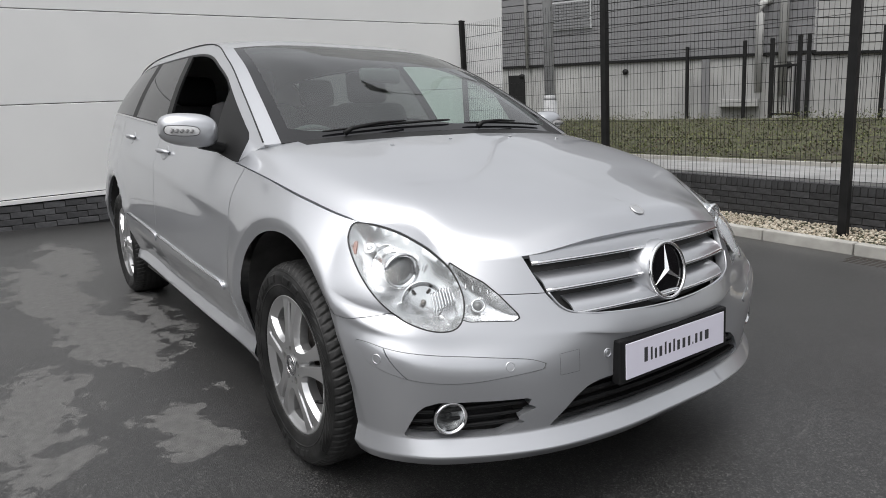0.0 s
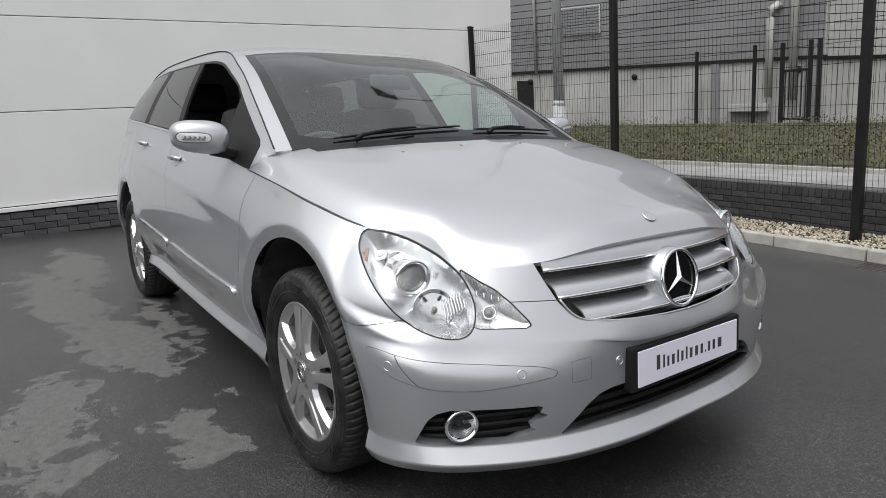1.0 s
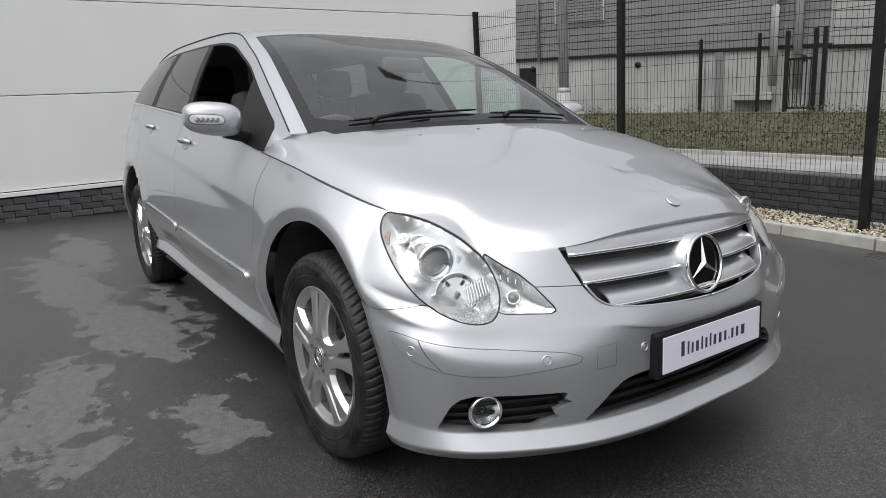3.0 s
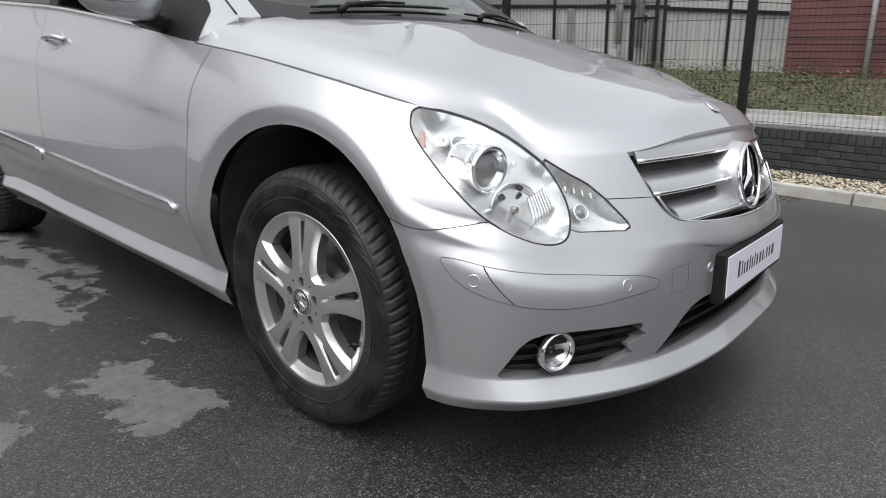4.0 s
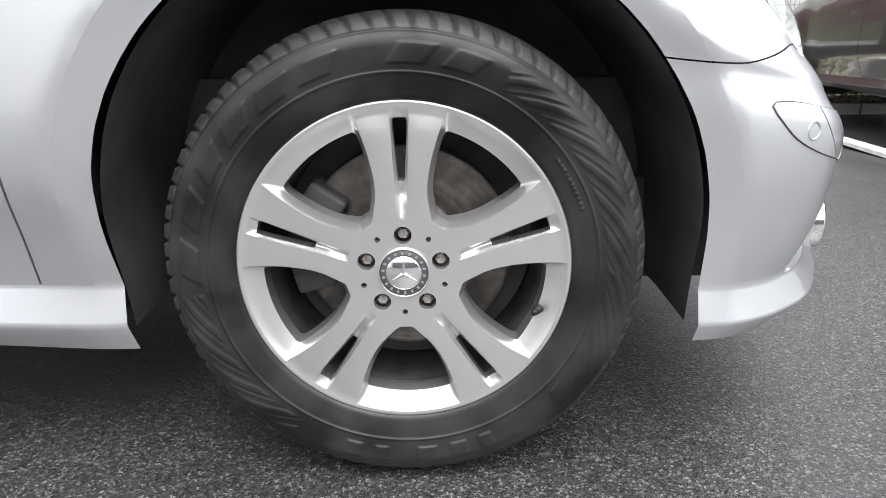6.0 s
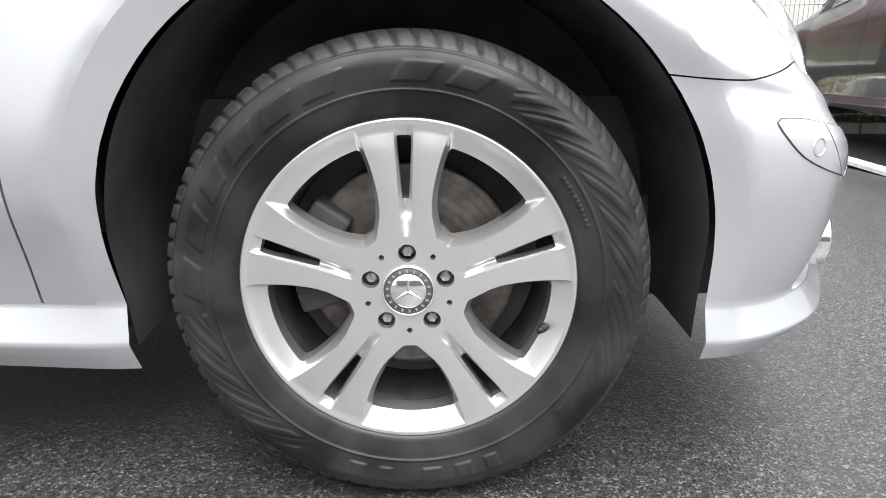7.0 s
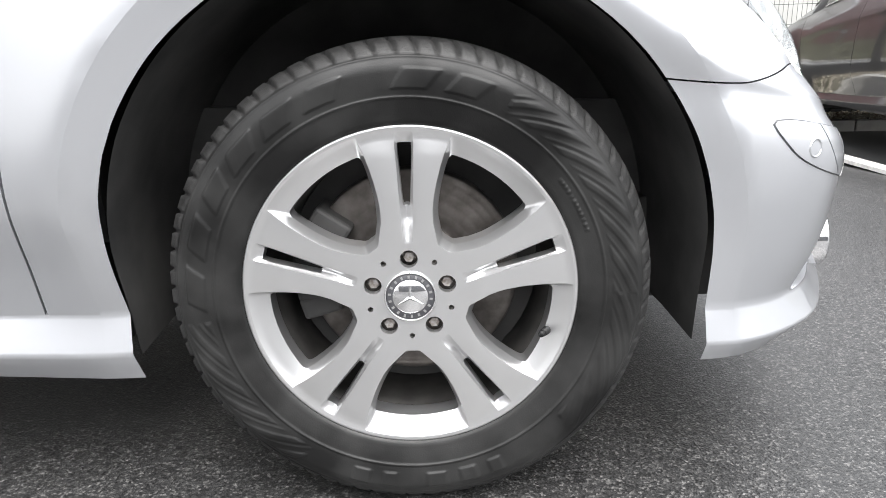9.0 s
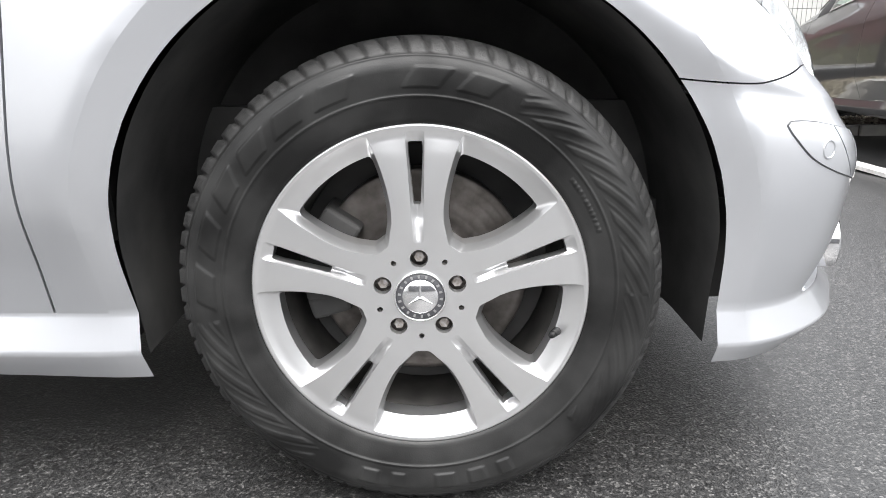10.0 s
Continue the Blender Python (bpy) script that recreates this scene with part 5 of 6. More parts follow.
def build_wheel():
    base = thing("wheel", "", "")
    rs = np.concatenate([np.linspace(0.034, 0.10, 16), np.linspace(0.105, 0.218, 26), [0.222, 0.226, 0.230, 0.234, 0.2375, 0.2405, 0.2425, 0.244]])
    th = np.linspace(0, 2 * math.pi, 601)[:-1]
    n = len(rs)
    R, T = np.meshgrid(rs, th)
    phi = spoke_gap(T)
    dp = np.abs(R * np.sin(phi))
    face = np.interp(R, [0.03, 0.07, 0.10, 0.15, 0.20, 0.222, 0.2265, 0.232, 0.2385, 0.2415, 0.244],
                     [0.118, 0.118, 0.118, 0.1155, 0.1115, 0.1095, 0.1090, 0.1095, 0.1115, 0.112, 0.107])
    # each spoke is rounded across
    edge = 0.0435 + 0.0175 * np.clip((R - 0.128) / 0.078, 0, 1.3) ** 1.5
    mid = 0.0075 + 0.0055 * np.clip((R - 0.10) / 0.12, 0, 1)
    u = np.clip((dp - mid) / (edge - mid), 0, 1) * (np.abs(phi) < 0.6)
    face = face + 0.0014 * (4 * u * (1 - u)) ** 0.8 * np.clip((R - 0.075) / 0.04, 0, 1) * np.clip((0.236 - R) / 0.03, 0, 1)
    rows = np.zeros((n * len(th), 5))
    rows[:, 0] = (R * np.cos(T)).ravel()
    rows[:, 1] = -face.ravel()
    rows[:, 2] = (R * np.sin(T)).ravel()
    m = len(th)
    faces = [(((i + 1) % m) * n + j, ((i + 1) % m) * n + j + 1, i * n + j + 1, i * n + j) for i in range(m) for j in range(n - 1)]
    sh = Sheet(rows, [f[::-1] for f in faces])

    def polar(r):
        rr, aa = np.hypot(r[:, 0], r[:, 2]), np.arctan2(r[:, 2], r[:, 0])
        return rr, np.abs(rr * np.sin(spoke_gap(aa))), spoke_gap(aa), aa

    def window(r):
        rr, d, g, aa = polar(r)
        h = 0.0435 + 0.0175 * np.clip((rr - 0.128) / 0.078, 0, 1.3) ** 1.5 + 0.006 * np.clip((0.115 - rr) / 0.03, 0, 1)
        e1, e2, e3 = (h - d) / 0.0075, (rr - 0.2085) / 0.027, (0.0945 - rr) / 0.009
        k = 5.0
        big = np.maximum(np.maximum(e1, e2), e3)
        return big + np.log(np.exp(k * (e1 - big)) + np.exp(k * (e2 - big)) + np.exp(k * (e3 - big))) / k

    def slot(r):
        rr, d, g, aa = polar(r)
        w = 0.0045 + 0.0055 * np.clip((rr - 0.125) / 0.08, 0, 1)
        return np.maximum(d - w + np.where(np.abs(g) < 0.5, 0, 1), np.maximum(0.132 - rr, rr - 0.2185))

    def holes(r):
        best = None
        for k in range(5):
            for rad, ang, size in ((0.056, 90 + 72 * k, 0.0128), (0.0615, 54 + 72 * k, 0.0042)):
                a = radians(ang)
                d = np.hypot(r[:, 0] - rad * math.cos(a), r[:, 2] - rad * math.sin(a)) - size
                best = d if best is None else np.minimum(best, d)
        return best

    def groove(r):
        rr, dd, g, aa = polar(r)
        w = 0.0075 + 0.0055 * np.clip((rr - 0.10) / 0.12, 0, 1)
        return np.maximum(dd - w + np.where(np.abs(g) < 0.5, 0, 1), np.maximum(0.079 - rr, rr - 0.2335))

    pieces = []
    bevel, face_ = sh.split(lambda r: window(r) - 1.0)
    bevel = bevel.more(window)
    bevel.rows[:, 1] += 0.018 * (1 - np.clip(window(bevel.rows), 0, 1)) ** 1.1
    dip, face_ = face_.split(groove)
    dip = dip.more(slot)
    dip.rows[:, 1] += 0.011 * np.clip(-groove(dip.rows) / 0.0075, 0, 1) ** 0.8 * np.clip((np.hypot(dip.rows[:, 0], dip.rows[:, 2]) - 0.079) / 0.035, 0, 1) * np.clip((0.2335 - np.hypot(dip.rows[:, 0], dip.rows[:, 2])) / 0.022, 0, 1)
    face_ = face_.more(holes)
    dip = dip.more(holes)
    for piece, deep in ((bevel, 0.03), (dip, 0.02), (face_, 0.012)):
        v, f = weld(*piece.packed(), 1e-6)
        pieces.append(with_rim(v, f, deep, (0, -1, 0)))
    v, f = joined(*pieces)
    add("rim", v, f, ALLOY, base, "silver twin-spoke alloy rim")
    out_ = Matrix(((1, 0, 0, 0), (0, 0, -1, 0), (0, 1, 0, 0), (0, 0, 0, 1)))
    bm = bmesh.new()
    lathe(bm, out_, [(0.2435, 0.107), (0.236, 0.085), (0.222, 0.075), (0.208, 0.05), (0.204, 0.0), (0.206, -0.10), (0.235, -0.12)], 72)
    part("barrel", bm, BARRELSHADE, base, "inside of the rim, its shade put into the colour", smooth=True)
    bm = bmesh.new()
    lathe(bm, out_, [(0.0, 0.034), (0.075, 0.034), (0.08, 0.012), (0.085, 0.010), (0.095, 0.0125), (0.105, 0.0125), (0.107, 0.0122), (0.109, 0.0125), (0.121, 0.0125), (0.123, 0.0121), (0.126, 0.0125), (0.137, 0.0125), (0.139, 0.0122), (0.141, 0.0125), (0.150, 0.0125), (0.152, 0.0122), (0.154, 0.0125), (0.165, 0.0125), (0.167, 0.010), (0.167, -0.02)], 72)
    part("brake_disc", bm, DISC, base, "worn steel brake disc", smooth=True)
    bm = bmesh.new()
    lathe(bm, out_, [(0.0, -0.03), (0.203, -0.03)], 48)
    part("dust_shield", bm, LINER, base)
    bm = bmesh.new()
    for a0, a1 in ((140, 200),):
        for k in range(6):
            a = radians(a0 + (a1 - a0) * (k + 0.5) / 6)
            box(bm, -0.032, -0.045, -0.018, 0.032, 0.035, 0.018, Matrix.Translation((0.150 * math.cos(a), 0, 0.150 * math.sin(a))) @ Matrix.Rotation(-a, 4, "Y"), bevel=0.006)
    part("brake_caliper", bm, LINER, base, "dark brake caliper")
    cap = bmesh.new()
    lathe(cap, out_, [(0.0, 0.1225), (0.023, 0.1225), (0.0245, 0.121), (0.0255, 0.1205)], 40)
    capo = part("centre_cap", cap, CHROME, base, "chrome centre cap with dark ring", smooth=True)
    bm = bmesh.new()
    lathe(bm, out_, [(0.0252, 0.1200), (0.0345, 0.1202), (0.0355, 0.117)], 40)
    part("cap_band", bm, INK, capo, smooth=True)
    bm = bmesh.new()
    ring(bm, out_ @ Matrix.Translation((0, 0, 0.1205)), 0.0362, 0.0013, 48, 8)
    part("cap_rim", bm, CHROME, capo, smooth=True)
    bm = bmesh.new()
    three_arms(bm, out_ @ Matrix.Translation((0, 0, 0.1225)), 0.022, 0.0035, 0.003)
    part("cap_relief", bm, CHROME, capo)
    for k in range(18):
        a = radians(20 * k + 12)
        bm = bmesh.new()
        box(bm, -0.0022, -0.0016, 0.1203, 0.0022, 0.0016, 0.1207, out_ @ Matrix.Rotation(a, 4, "Z") @ Matrix.Translation((0.030, 0, 0)))
        part("cap_mark", bm, CAPGREY, capo)
    for k in range(5):
        a = radians(90 + 72 * k)
        bm = bmesh.new()
        c = out_ @ Matrix.Translation((0.056 * math.cos(a), 0.056 * math.sin(a), 0))
        lathe(bm, c, [(0.0, 0.1085), (0.0072, 0.1085), (0.0085, 0.107), (0.0085, 0.089), (0.0127, 0.089)], 6)
        part("wheel_bolt", bm, BOLTSTEEL, base, "greyed steel wheel bolt")
    bm = bmesh.new()
    a = radians(-19)
    cyl(bm, (0.216 * math.cos(a), -0.088, 0.216 * math.sin(a)), (0.203 * math.cos(a), -0.112, 0.203 * math.sin(a)), 0.0068, 0.0058, 14)
    cyl(bm, (0.203 * math.cos(a), -0.112, 0.203 * math.sin(a)), (0.199 * math.cos(a), -0.120, 0.199 * math.sin(a)), 0.0050, 0.0046, 14)
    part("valve", bm, BLACK, base, "black rubber valve", smooth=True)
    # tyre
    prof = [(0.236, 0.098), (0.2435, 0.1115), (0.247, 0.1145), (0.252, 0.1155)]
    prof += [(r, 0.1155 + 0.0125 * math.sin(math.pi * min(1, (r - 0.252) / 0.075) / 2) - 0.010 * max(0, (r - 0.315) / 0.025) ** 2) for r in np.linspace(0.256, 0.341, 58)]
    prof += [(0.346, 0.1135), (0.350, 0.1095), (0.354, 0.1045), (0.357, 0.099), (0.3595, 0.093), (0.3615, 0.086), (0.363, 0.079), (0.364, 0.071), (0.3648, 0.062),
             (0.3653, 0.052), (0.3657, 0.042), (0.366, 0.030), (0.366, 0.018), (0.366, 0.006)]
    prof = [(r - 0.07 * max(0, r - 0.25), o) for r, o in prof]
    prof = prof + [(r, -o) for r, o in prof[::-1]]
    pr = np.array(prof)
    th = np.linspace(0, 2 * math.pi, 721)[:-1]
    P, T = np.meshgrid(np.arange(len(pr)), th)
    Rr, O = pr[P, 0].copy(), pr[P, 1].copy()
    deg = np.degrees(T) % 360
    step = lambda x, a, b: np.clip((x - a) / (b - a), 0, 1)
    band = lambda x, a, b, e: step(x, a, a + e) * (1 - step(x, b - e, b))
    side = O > 0.095
    h = np.zeros_like(Rr)
    for a0, a1 in ((170, 181), (156, 166), (143, 152), (130.5, 140), (118, 127.5), (105, 114.5), (81, 91), (68, 77)):
        h = np.maximum(h, band(deg + 130 * (Rr - 0.305), a0, a1, 0.8) * band(Rr, 0.289, 0.318, 0.0026))
    slant = ((deg + 420 * (Rr - 0.31)) / 11.0) % 1
    wedge = np.maximum(band(slant, 0.10, 0.52, 0.06), 0.7 * band(slant, 0.66, 0.82, 0.05))
    for a0, a1 in ((-42, 62), (186, 236)):
        inside = (((deg - a0) % 360) < (a1 - a0))
        h = np.maximum(h, inside * wedge * band(Rr, 0.288, 0.326, 0.003) * 0.65)
    for a0, a1 in ((272, 279), (282, 288), (291, 296), (250, 256), (259, 264)):
        h = np.maximum(h, band(deg, a0, a1, 1.0) * band(Rr, 0.290, 0.316, 0.003))
    small = ((deg / 1.6) % 1 > 0.4) * (((deg - 20) % 360) < 18) * band(Rr, 0.263, 0.270, 0.002)
    h = np.maximum(h, small)
    h += 0.9 * np.exp(-((Rr - 0.279) / 0.0016) ** 2) + 0.7 * np.exp(-((Rr - 0.3305) / 0.0013) ** 2) + 0.5 * np.exp(-((Rr - 0.3355) / 0.0011) ** 2)
    O = O + side * h * 0.0023
    ao = np.abs(O)
    pitch = (deg * 76 / 360 + 12 * (ao - 0.1) + 0.15 * np.sign(O)) % 1
    groove = np.clip(1 - np.abs(pitch - 0.5) / 0.13, 0, 1) ** 0.5
    shoulder = step(Rr, 0.336, 0.344) * step(ao, 0.055, 0.066)
    fine = 0.4 * (np.clip(1 - np.abs((pitch * 3) % 1 - 0.5) / 0.14, 0, 1)) * step(ao, 0.07, 0.08) * step(Rr, 0.350, 0.356)
    cut = np.maximum(groove * shoulder, 0.25 * fine)
    cut = np.maximum(cut, np.clip(1 - np.abs(ao - 0.024) / 0.007, 0, 1) ** 0.5)
    cut = np.maximum(cut, np.clip(1 - np.abs(ao - 0.058) / 0.007, 0, 1) ** 0.5)
    Rr = Rr - 0.0060 * cut * step(Rr, 0.336, 0.344)
    O = O - np.sign(O) * 0.0045 * groove * step(Rr, 0.332, 0.338) * (1 - step(Rr, 0.350, 0.357))
    verts = np.stack([Rr * np.cos(T), -O, Rr * np.sin(T)], -1).reshape(-1, 3)
    # the contact patch
    verts[:, 2] = np.maximum(verts[:, 2], -WHEEL_Z / TYRE_SIZE + 0.001)
    n, m = len(pr), len(th)
    faces = [(i * n + j, i * n + j + 1, ((i + 1) % m) * n + j + 1, ((i + 1) % m) * n + j) for i in range(m) for j in range(n - 1)]
    tyre = add("tyre", verts, faces, RUBBER, base, "black road tyre with raised sidewall marks")
    tyre.data.materials.append(TREAD)
    worn = pr[:-1, 0] > 0.3335
    tyre.data.polygons.foreach_set("material_index", np.tile(worn.astype(np.int32), m))
    return base


def wheel_parts(wheel, car, m, spin=0.0):
    """Puts the wheel's pieces under the car as a part with sub-parts, at the pose m."""
    parts = list(wheel.children)
    tyre = next(o for o in parts if o.name.startswith("tyre"))
    hub = new("wheel", tyre.data)
    hub.parent, hub.matrix_basis = car, m
    tagged(hub, "black tyre on a silver twin-spoke alloy rim")
    turn = Matrix.Rotation(radians(spin), 4, "Y")
    for o in parts:
        if o is tyre:
            continue
        for q in (o, *o.children):
            c = new(q.name.split(".")[0], q.data)
            c.parent, c.matrix_basis = hub, turn
            tagged(c, o.get("label", "") if q is o else "")
    return hub


def drop_thing(ob):
    for o in (*ob.children_recursive, ob):
        bpy.data.objects.remove(o)


# ---- lamps, grille, plate and the rest of the front ----
def head_lamps(car, skin, both=True):
    fh = outline(HEADLAMP)
    fi = outline(INDICATOR)
    belt = crom(BELT, np.linspace(2, 6, 120))
    for s in (-1, 1):
        flip = mirrored if s < 0 else (lambda v, f: (v, f))
        v, f = weld(*skin["head"].packed(), 1e-5)
        lamp = add("headlamp", *flip(v, f), LENS, car, "clear glazed oval headlamp with projector lens")
        lamp.visible_shadow = False
        n = normals(v, f)
        d = -fh(0.7 * (v[:, 1] - v[:, 0]), v[:, 2])
        d = np.minimum(d, np.linalg.norm(v[:, None, :] - belt[None], axis=2).min(1) + 0.002)
        deep = 0.075 * (1 - np.exp(-np.maximum(d - 0.004, 0) / 0.03)) + 0.004
        add("reflector", *flip(v - n * deep[:, None], f), REFLECTOR, lamp, "silver reflector housing")
        p0, p1 = Vector((0.42, s * 0.768, 0.782)), Vector((0.510, s * 0.779, 0.775))
        ax = (p1 - p0).normalized()
        m = facing(p1, ax)
        bm = bmesh.new()
        tail = [(0.052 - 0.0025 * (k % 2), -0.085 + 0.008 * k) for k in range(8)]
        lathe(bm, m, tail + [(0.050, -0.020), (0.053, -0.012), (0.0535, -0.004), (0.050, 0.001), (0.043, -0.003), (0.040, -0.010), (0.036, -0.014)], 44)
        part("projector_ring", bm, CHROME, lamp, "bright stepped ring", smooth=True)
        bm = bmesh.new()
        lathe(bm, m, [(0.0, 0.002), (0.012, 0.001), (0.022, -0.003), (0.031, -0.009), (0.0365, -0.015)], 36)
        part("projector_lens", bm, EYE, lamp, "dark grey projector lens", smooth=True)
        # dipped bowl with its curved edge
        m2 = facing((0.556, s * 0.744, 0.692), Vector((0.85, s * 0.42, 0.12))) @ Matrix.Scale(0.98, 4)
        bm = bmesh.new()
        lathe(bm, m2, [(0.0, -0.052), (0.02, -0.049), (0.04, -0.034), (0.054, -0.010), (0.058, 0.0), (0.060, -0.003)], 36)
        part("beam_bowl", bm, CHROME, lamp, smooth=True)
        edge = [m2 @ Vector((0.0595 * math.cos(a), 0.0595 * math.sin(a), 0.001)) for a in np.linspace(radians(-100 if s < 0 else 150), radians(30 if s < 0 else 280), 26)]
        add("bowl_edge", *tube(edge, 0.0026, 8), CAPGREY, lamp, "grey bowl edge")
        bm = bmesh.new()
        cyl(bm, m2 @ Vector((0.004, -0.004, -0.048)), m2 @ Vector((0.004, -0.004, -0.006)), 0.010, 0.007, 14)
        part("bulb", bm, BOLTSTEEL, lamp, smooth=True)
        for a in (55, 130, 200, 260, 330):
            bm = bmesh.new()
            box(bm, 0.012, -0.0035, -0.040, 0.026, 0.0035, -0.030, m2 @ Matrix.Rotation(radians(a), 4, "Z") @ Matrix.Rotation(radians(-30), 4, "Y"), bevel=0.001)
            part("bulb_clip", bm, DISC, lamp)
        # fluted panel beside the bowl, and the ribs over the projector
        for k in range(9):
            pts = []
            for t in np.linspace(0, 1, 6):
                q, n_ = nearest(skin["head"], (0.60 + 0.002 * k, 0.735 - 0.0085 * k, 0.662 + 0.004 * k + 0.075 * t), s)
                pts.append(q - n_ * 0.028)
            add("flute", *tube(pts, 0.0032, 6), REFLECTOR, lamp)
        for k in range(5):
            q, n_ = nearest(skin["head"], (0.47 + 0.016 * k, 0.79 - 0.016 * k, 0.852 - 0.016 * k), s)
            bm = bmesh.new()
            box(bm, -0.0015, -0.010, -0.005, 0.0015, 0.010, 0.005, facing(q - n_ * 0.018, n_) @ Matrix.Rotation(radians(30 * s), 4, "Z"))
            part("rib", bm, REFLECTOR, lamp)
        q, n_ = nearest(skin["head"], (0.372, 0.845, 0.825), s)
        bm = bmesh.new()
        box(bm, -0.006, -0.022, -0.004, 0.006, 0.022, 0.004, facing(q - n_ * 0.014, n_) @ Matrix.Rotation(radians(-18 * s), 4, "Z"), bevel=0.003)
        part("side_marker", bm, AMBER, lamp, "dull red side marker")
        q, n_ = nearest(skin["head"], (0.405, 0.826, 0.842), s)
        bm = bmesh.new()
        m3 = facing(q - n_ * 0.024, n_)
        lathe(bm, m3, [(0.0, 0.006), (0.008, 0.004), (0.0125, -0.006), (0.016, 0.002), (0.019, 0.001), (0.020, -0.012)], 24)
        part("side_lamp", bm, REFLECTOR, lamp, smooth=True)
        q, n_ = nearest(skin["head"], (0.45, 0.80, 0.852), s)
        bm = bmesh.new()
        lathe(bm, facing(q - n_ * 0.030, n_), [(0.0, -0.012), (0.014, -0.008), (0.022, 0.004), (0.024, 0.006), (0.026, 0.002)], 24)
        part("marker_bowl", bm, REFLECTOR, lamp, smooth=True)
        v, f = weld(*skin["lamp"].packed(), 1e-5)
        ind = add("indicator", *flip(v, f), LENS, car, "clear triangular indicator lamp")
        ind.visible_shadow = False
        n = normals(v, f)
        d = -fi(0.7 * (v[:, 1] - v[:, 0]), v[:, 2])
        d = np.minimum(d, np.linalg.norm(v[:, None, :] - belt[None], axis=2).min(1) + 0.002)
        deep = 0.04 * (1 - np.exp(-np.maximum(d - 0.003, 0) / 0.02)) + 0.003
        add("reflector", *flip(v - n * deep[:, None], f), REFLECTOR, ind)
        p, nn = nearest(skin["side"], (0.66, 0.63, 0.69), s)
        bm = bmesh.new()
        ring(bm, facing(p - nn * 0.020, nn), 0.0175, 0.0028, 24, 8)
        part("bulb_ring", bm, CHROME, ind, smooth=True)
        bm = bmesh.new()
        lathe(bm, facing(p - nn * 0.024, nn), [(0.0, 0.008), (0.008, 0.006), (0.013, 0.0)], 18)
        part("bulb", bm, CAPGREY, ind, smooth=True)
        for k in range(9):
            pts = []
            for t in np.linspace(0, 1, 4):
                q, n_ = nearest(skin["lamp"], (0.60 + 0.012 * k, 0.655 - 0.016 * k, 0.725 - 0.006 * k + 0.022 * t), s)
                pts.append(q - n_ * 0.012)
            add("flute", *tube(pts, 0.0024, 6), REFLECTOR, ind)


def grille_x(y, z):
    return 0.755 + (0.86 - z) / 0.24 * 0.103 - 0.35 * y * y


def grille(car):
    base = add("grille", *ribbon(lambda y, t: (grille_x(y, 0.80 - 0.2 * t) - 0.062, 0.62 + 0.24 * (1 - t)), 0.47), LINER, car, "silver louvred radiator grille with chrome edges")
    fg = outline(GRILLE)
    for z0, half in ((0.792, 0.474), (0.716, 0.452), (0.645, 0.385)):
        def face(y, t, z0=z0):
            z = z0 + 0.012 * (1 - (y / 0.47) ** 2)
            return (grille_x(y, z) - 0.006 - 0.020 * t - 0.036 * t ** 3, z + 0.006 + (0.050 if z0 > 0.75 else 0.037) * t)
        v, f = ribbon(face, half, 6)
        louvre = add("louvre", *with_rim(v, f, 0.006), PAINT, base)
        pts = [(grille_x(y, z0 + 0.012 * (1 - (y / 0.47) ** 2)) - 0.005, y, z0 + 0.012 * (1 - (y / 0.47) ** 2) + 0.001) for y in np.linspace(-half, half, 41)]
        v, f = tube(pts, 0.0062, 8)
        add("chrome_edge", v, f, CHROME, louvre, "bright chrome edge")
    for y0 in (-0.23, 0.23):
        bm = bmesh.new()
        for k in range(16):
            for zc in (0.77, 0.70):
                yy = y0 + (k - 8) * 0.022
                box(bm, grille_x(yy, zc) - 0.058, yy - 0.007, zc - 0.018, grille_x(yy, zc) - 0.05, yy + 0.007, zc + 0.014)
        tagged(part("grille_mesh", bm, BLACK, base), kind="stuff")
    # chrome line along the foot of the opening
    for s in (-1, 1):
        pts = [(grille_x(y, z) + 0.004, s * y, z + 0.008) for y, z in ((0.0, 0.628), (0.12, 0.630), (0.24, 0.634), (0.33, 0.640), (0.395, 0.650), (0.43, 0.670), (0.455, 0.708))]
        v, f = tube([Vector(p) for p in crom(pts, np.linspace(0, 6, 37))], 0.0035, 8)
        add("foot_trim", v, f, PAINT, base)
    c = Vector((0.826, 0, 0.730))
    m = facing(c, Vector((0.95, 0, 0.20)))
    badge = None
    bm = bmesh.new()
    lathe(bm, m, [(0.084, -0.004), (0.089, -0.003), (0.095, -0.012), (0.103, -0.04), (0.111, -0.07)], 48)
    badge = part("badge", bm, PAINT, base, "round badge of black disc and chrome ring", smooth=True)
    bm = bmesh.new()
    lathe(bm, m, [(0.0, -0.006), (0.086, -0.006)], 48)
    part("disc", bm, GLOSSBLACK, badge)
    bm = bmesh.new()
    ring(bm, m, 0.0875, 0.0062, 64, 10)
    part("chrome_ring", bm, CHROME, badge, smooth=True)
    bm = bmesh.new()
    three_arms(bm, m @ Matrix.Translation((0, 0, -0.004)), 0.086, 0.0105, 0.010)
    part("chrome_arms", bm, CHROME, badge)


def ribbon(fn, half, nt=4, ny=44):
    """A strip across the car: fn(y, t) gives x and z."""
    ys = np.linspace(-half, half, ny + 1)
    v = [(fn(y, t / nt)[0], y, fn(y, t / nt)[1]) for y in ys for t in range(nt + 1)]
    f = [(i * (nt + 1) + j, (i + 1) * (nt + 1) + j, (i + 1) * (nt + 1) + j + 1, i * (nt + 1) + j + 1) for i in range(ny) for j in range(nt)]
    return np.array(v), f


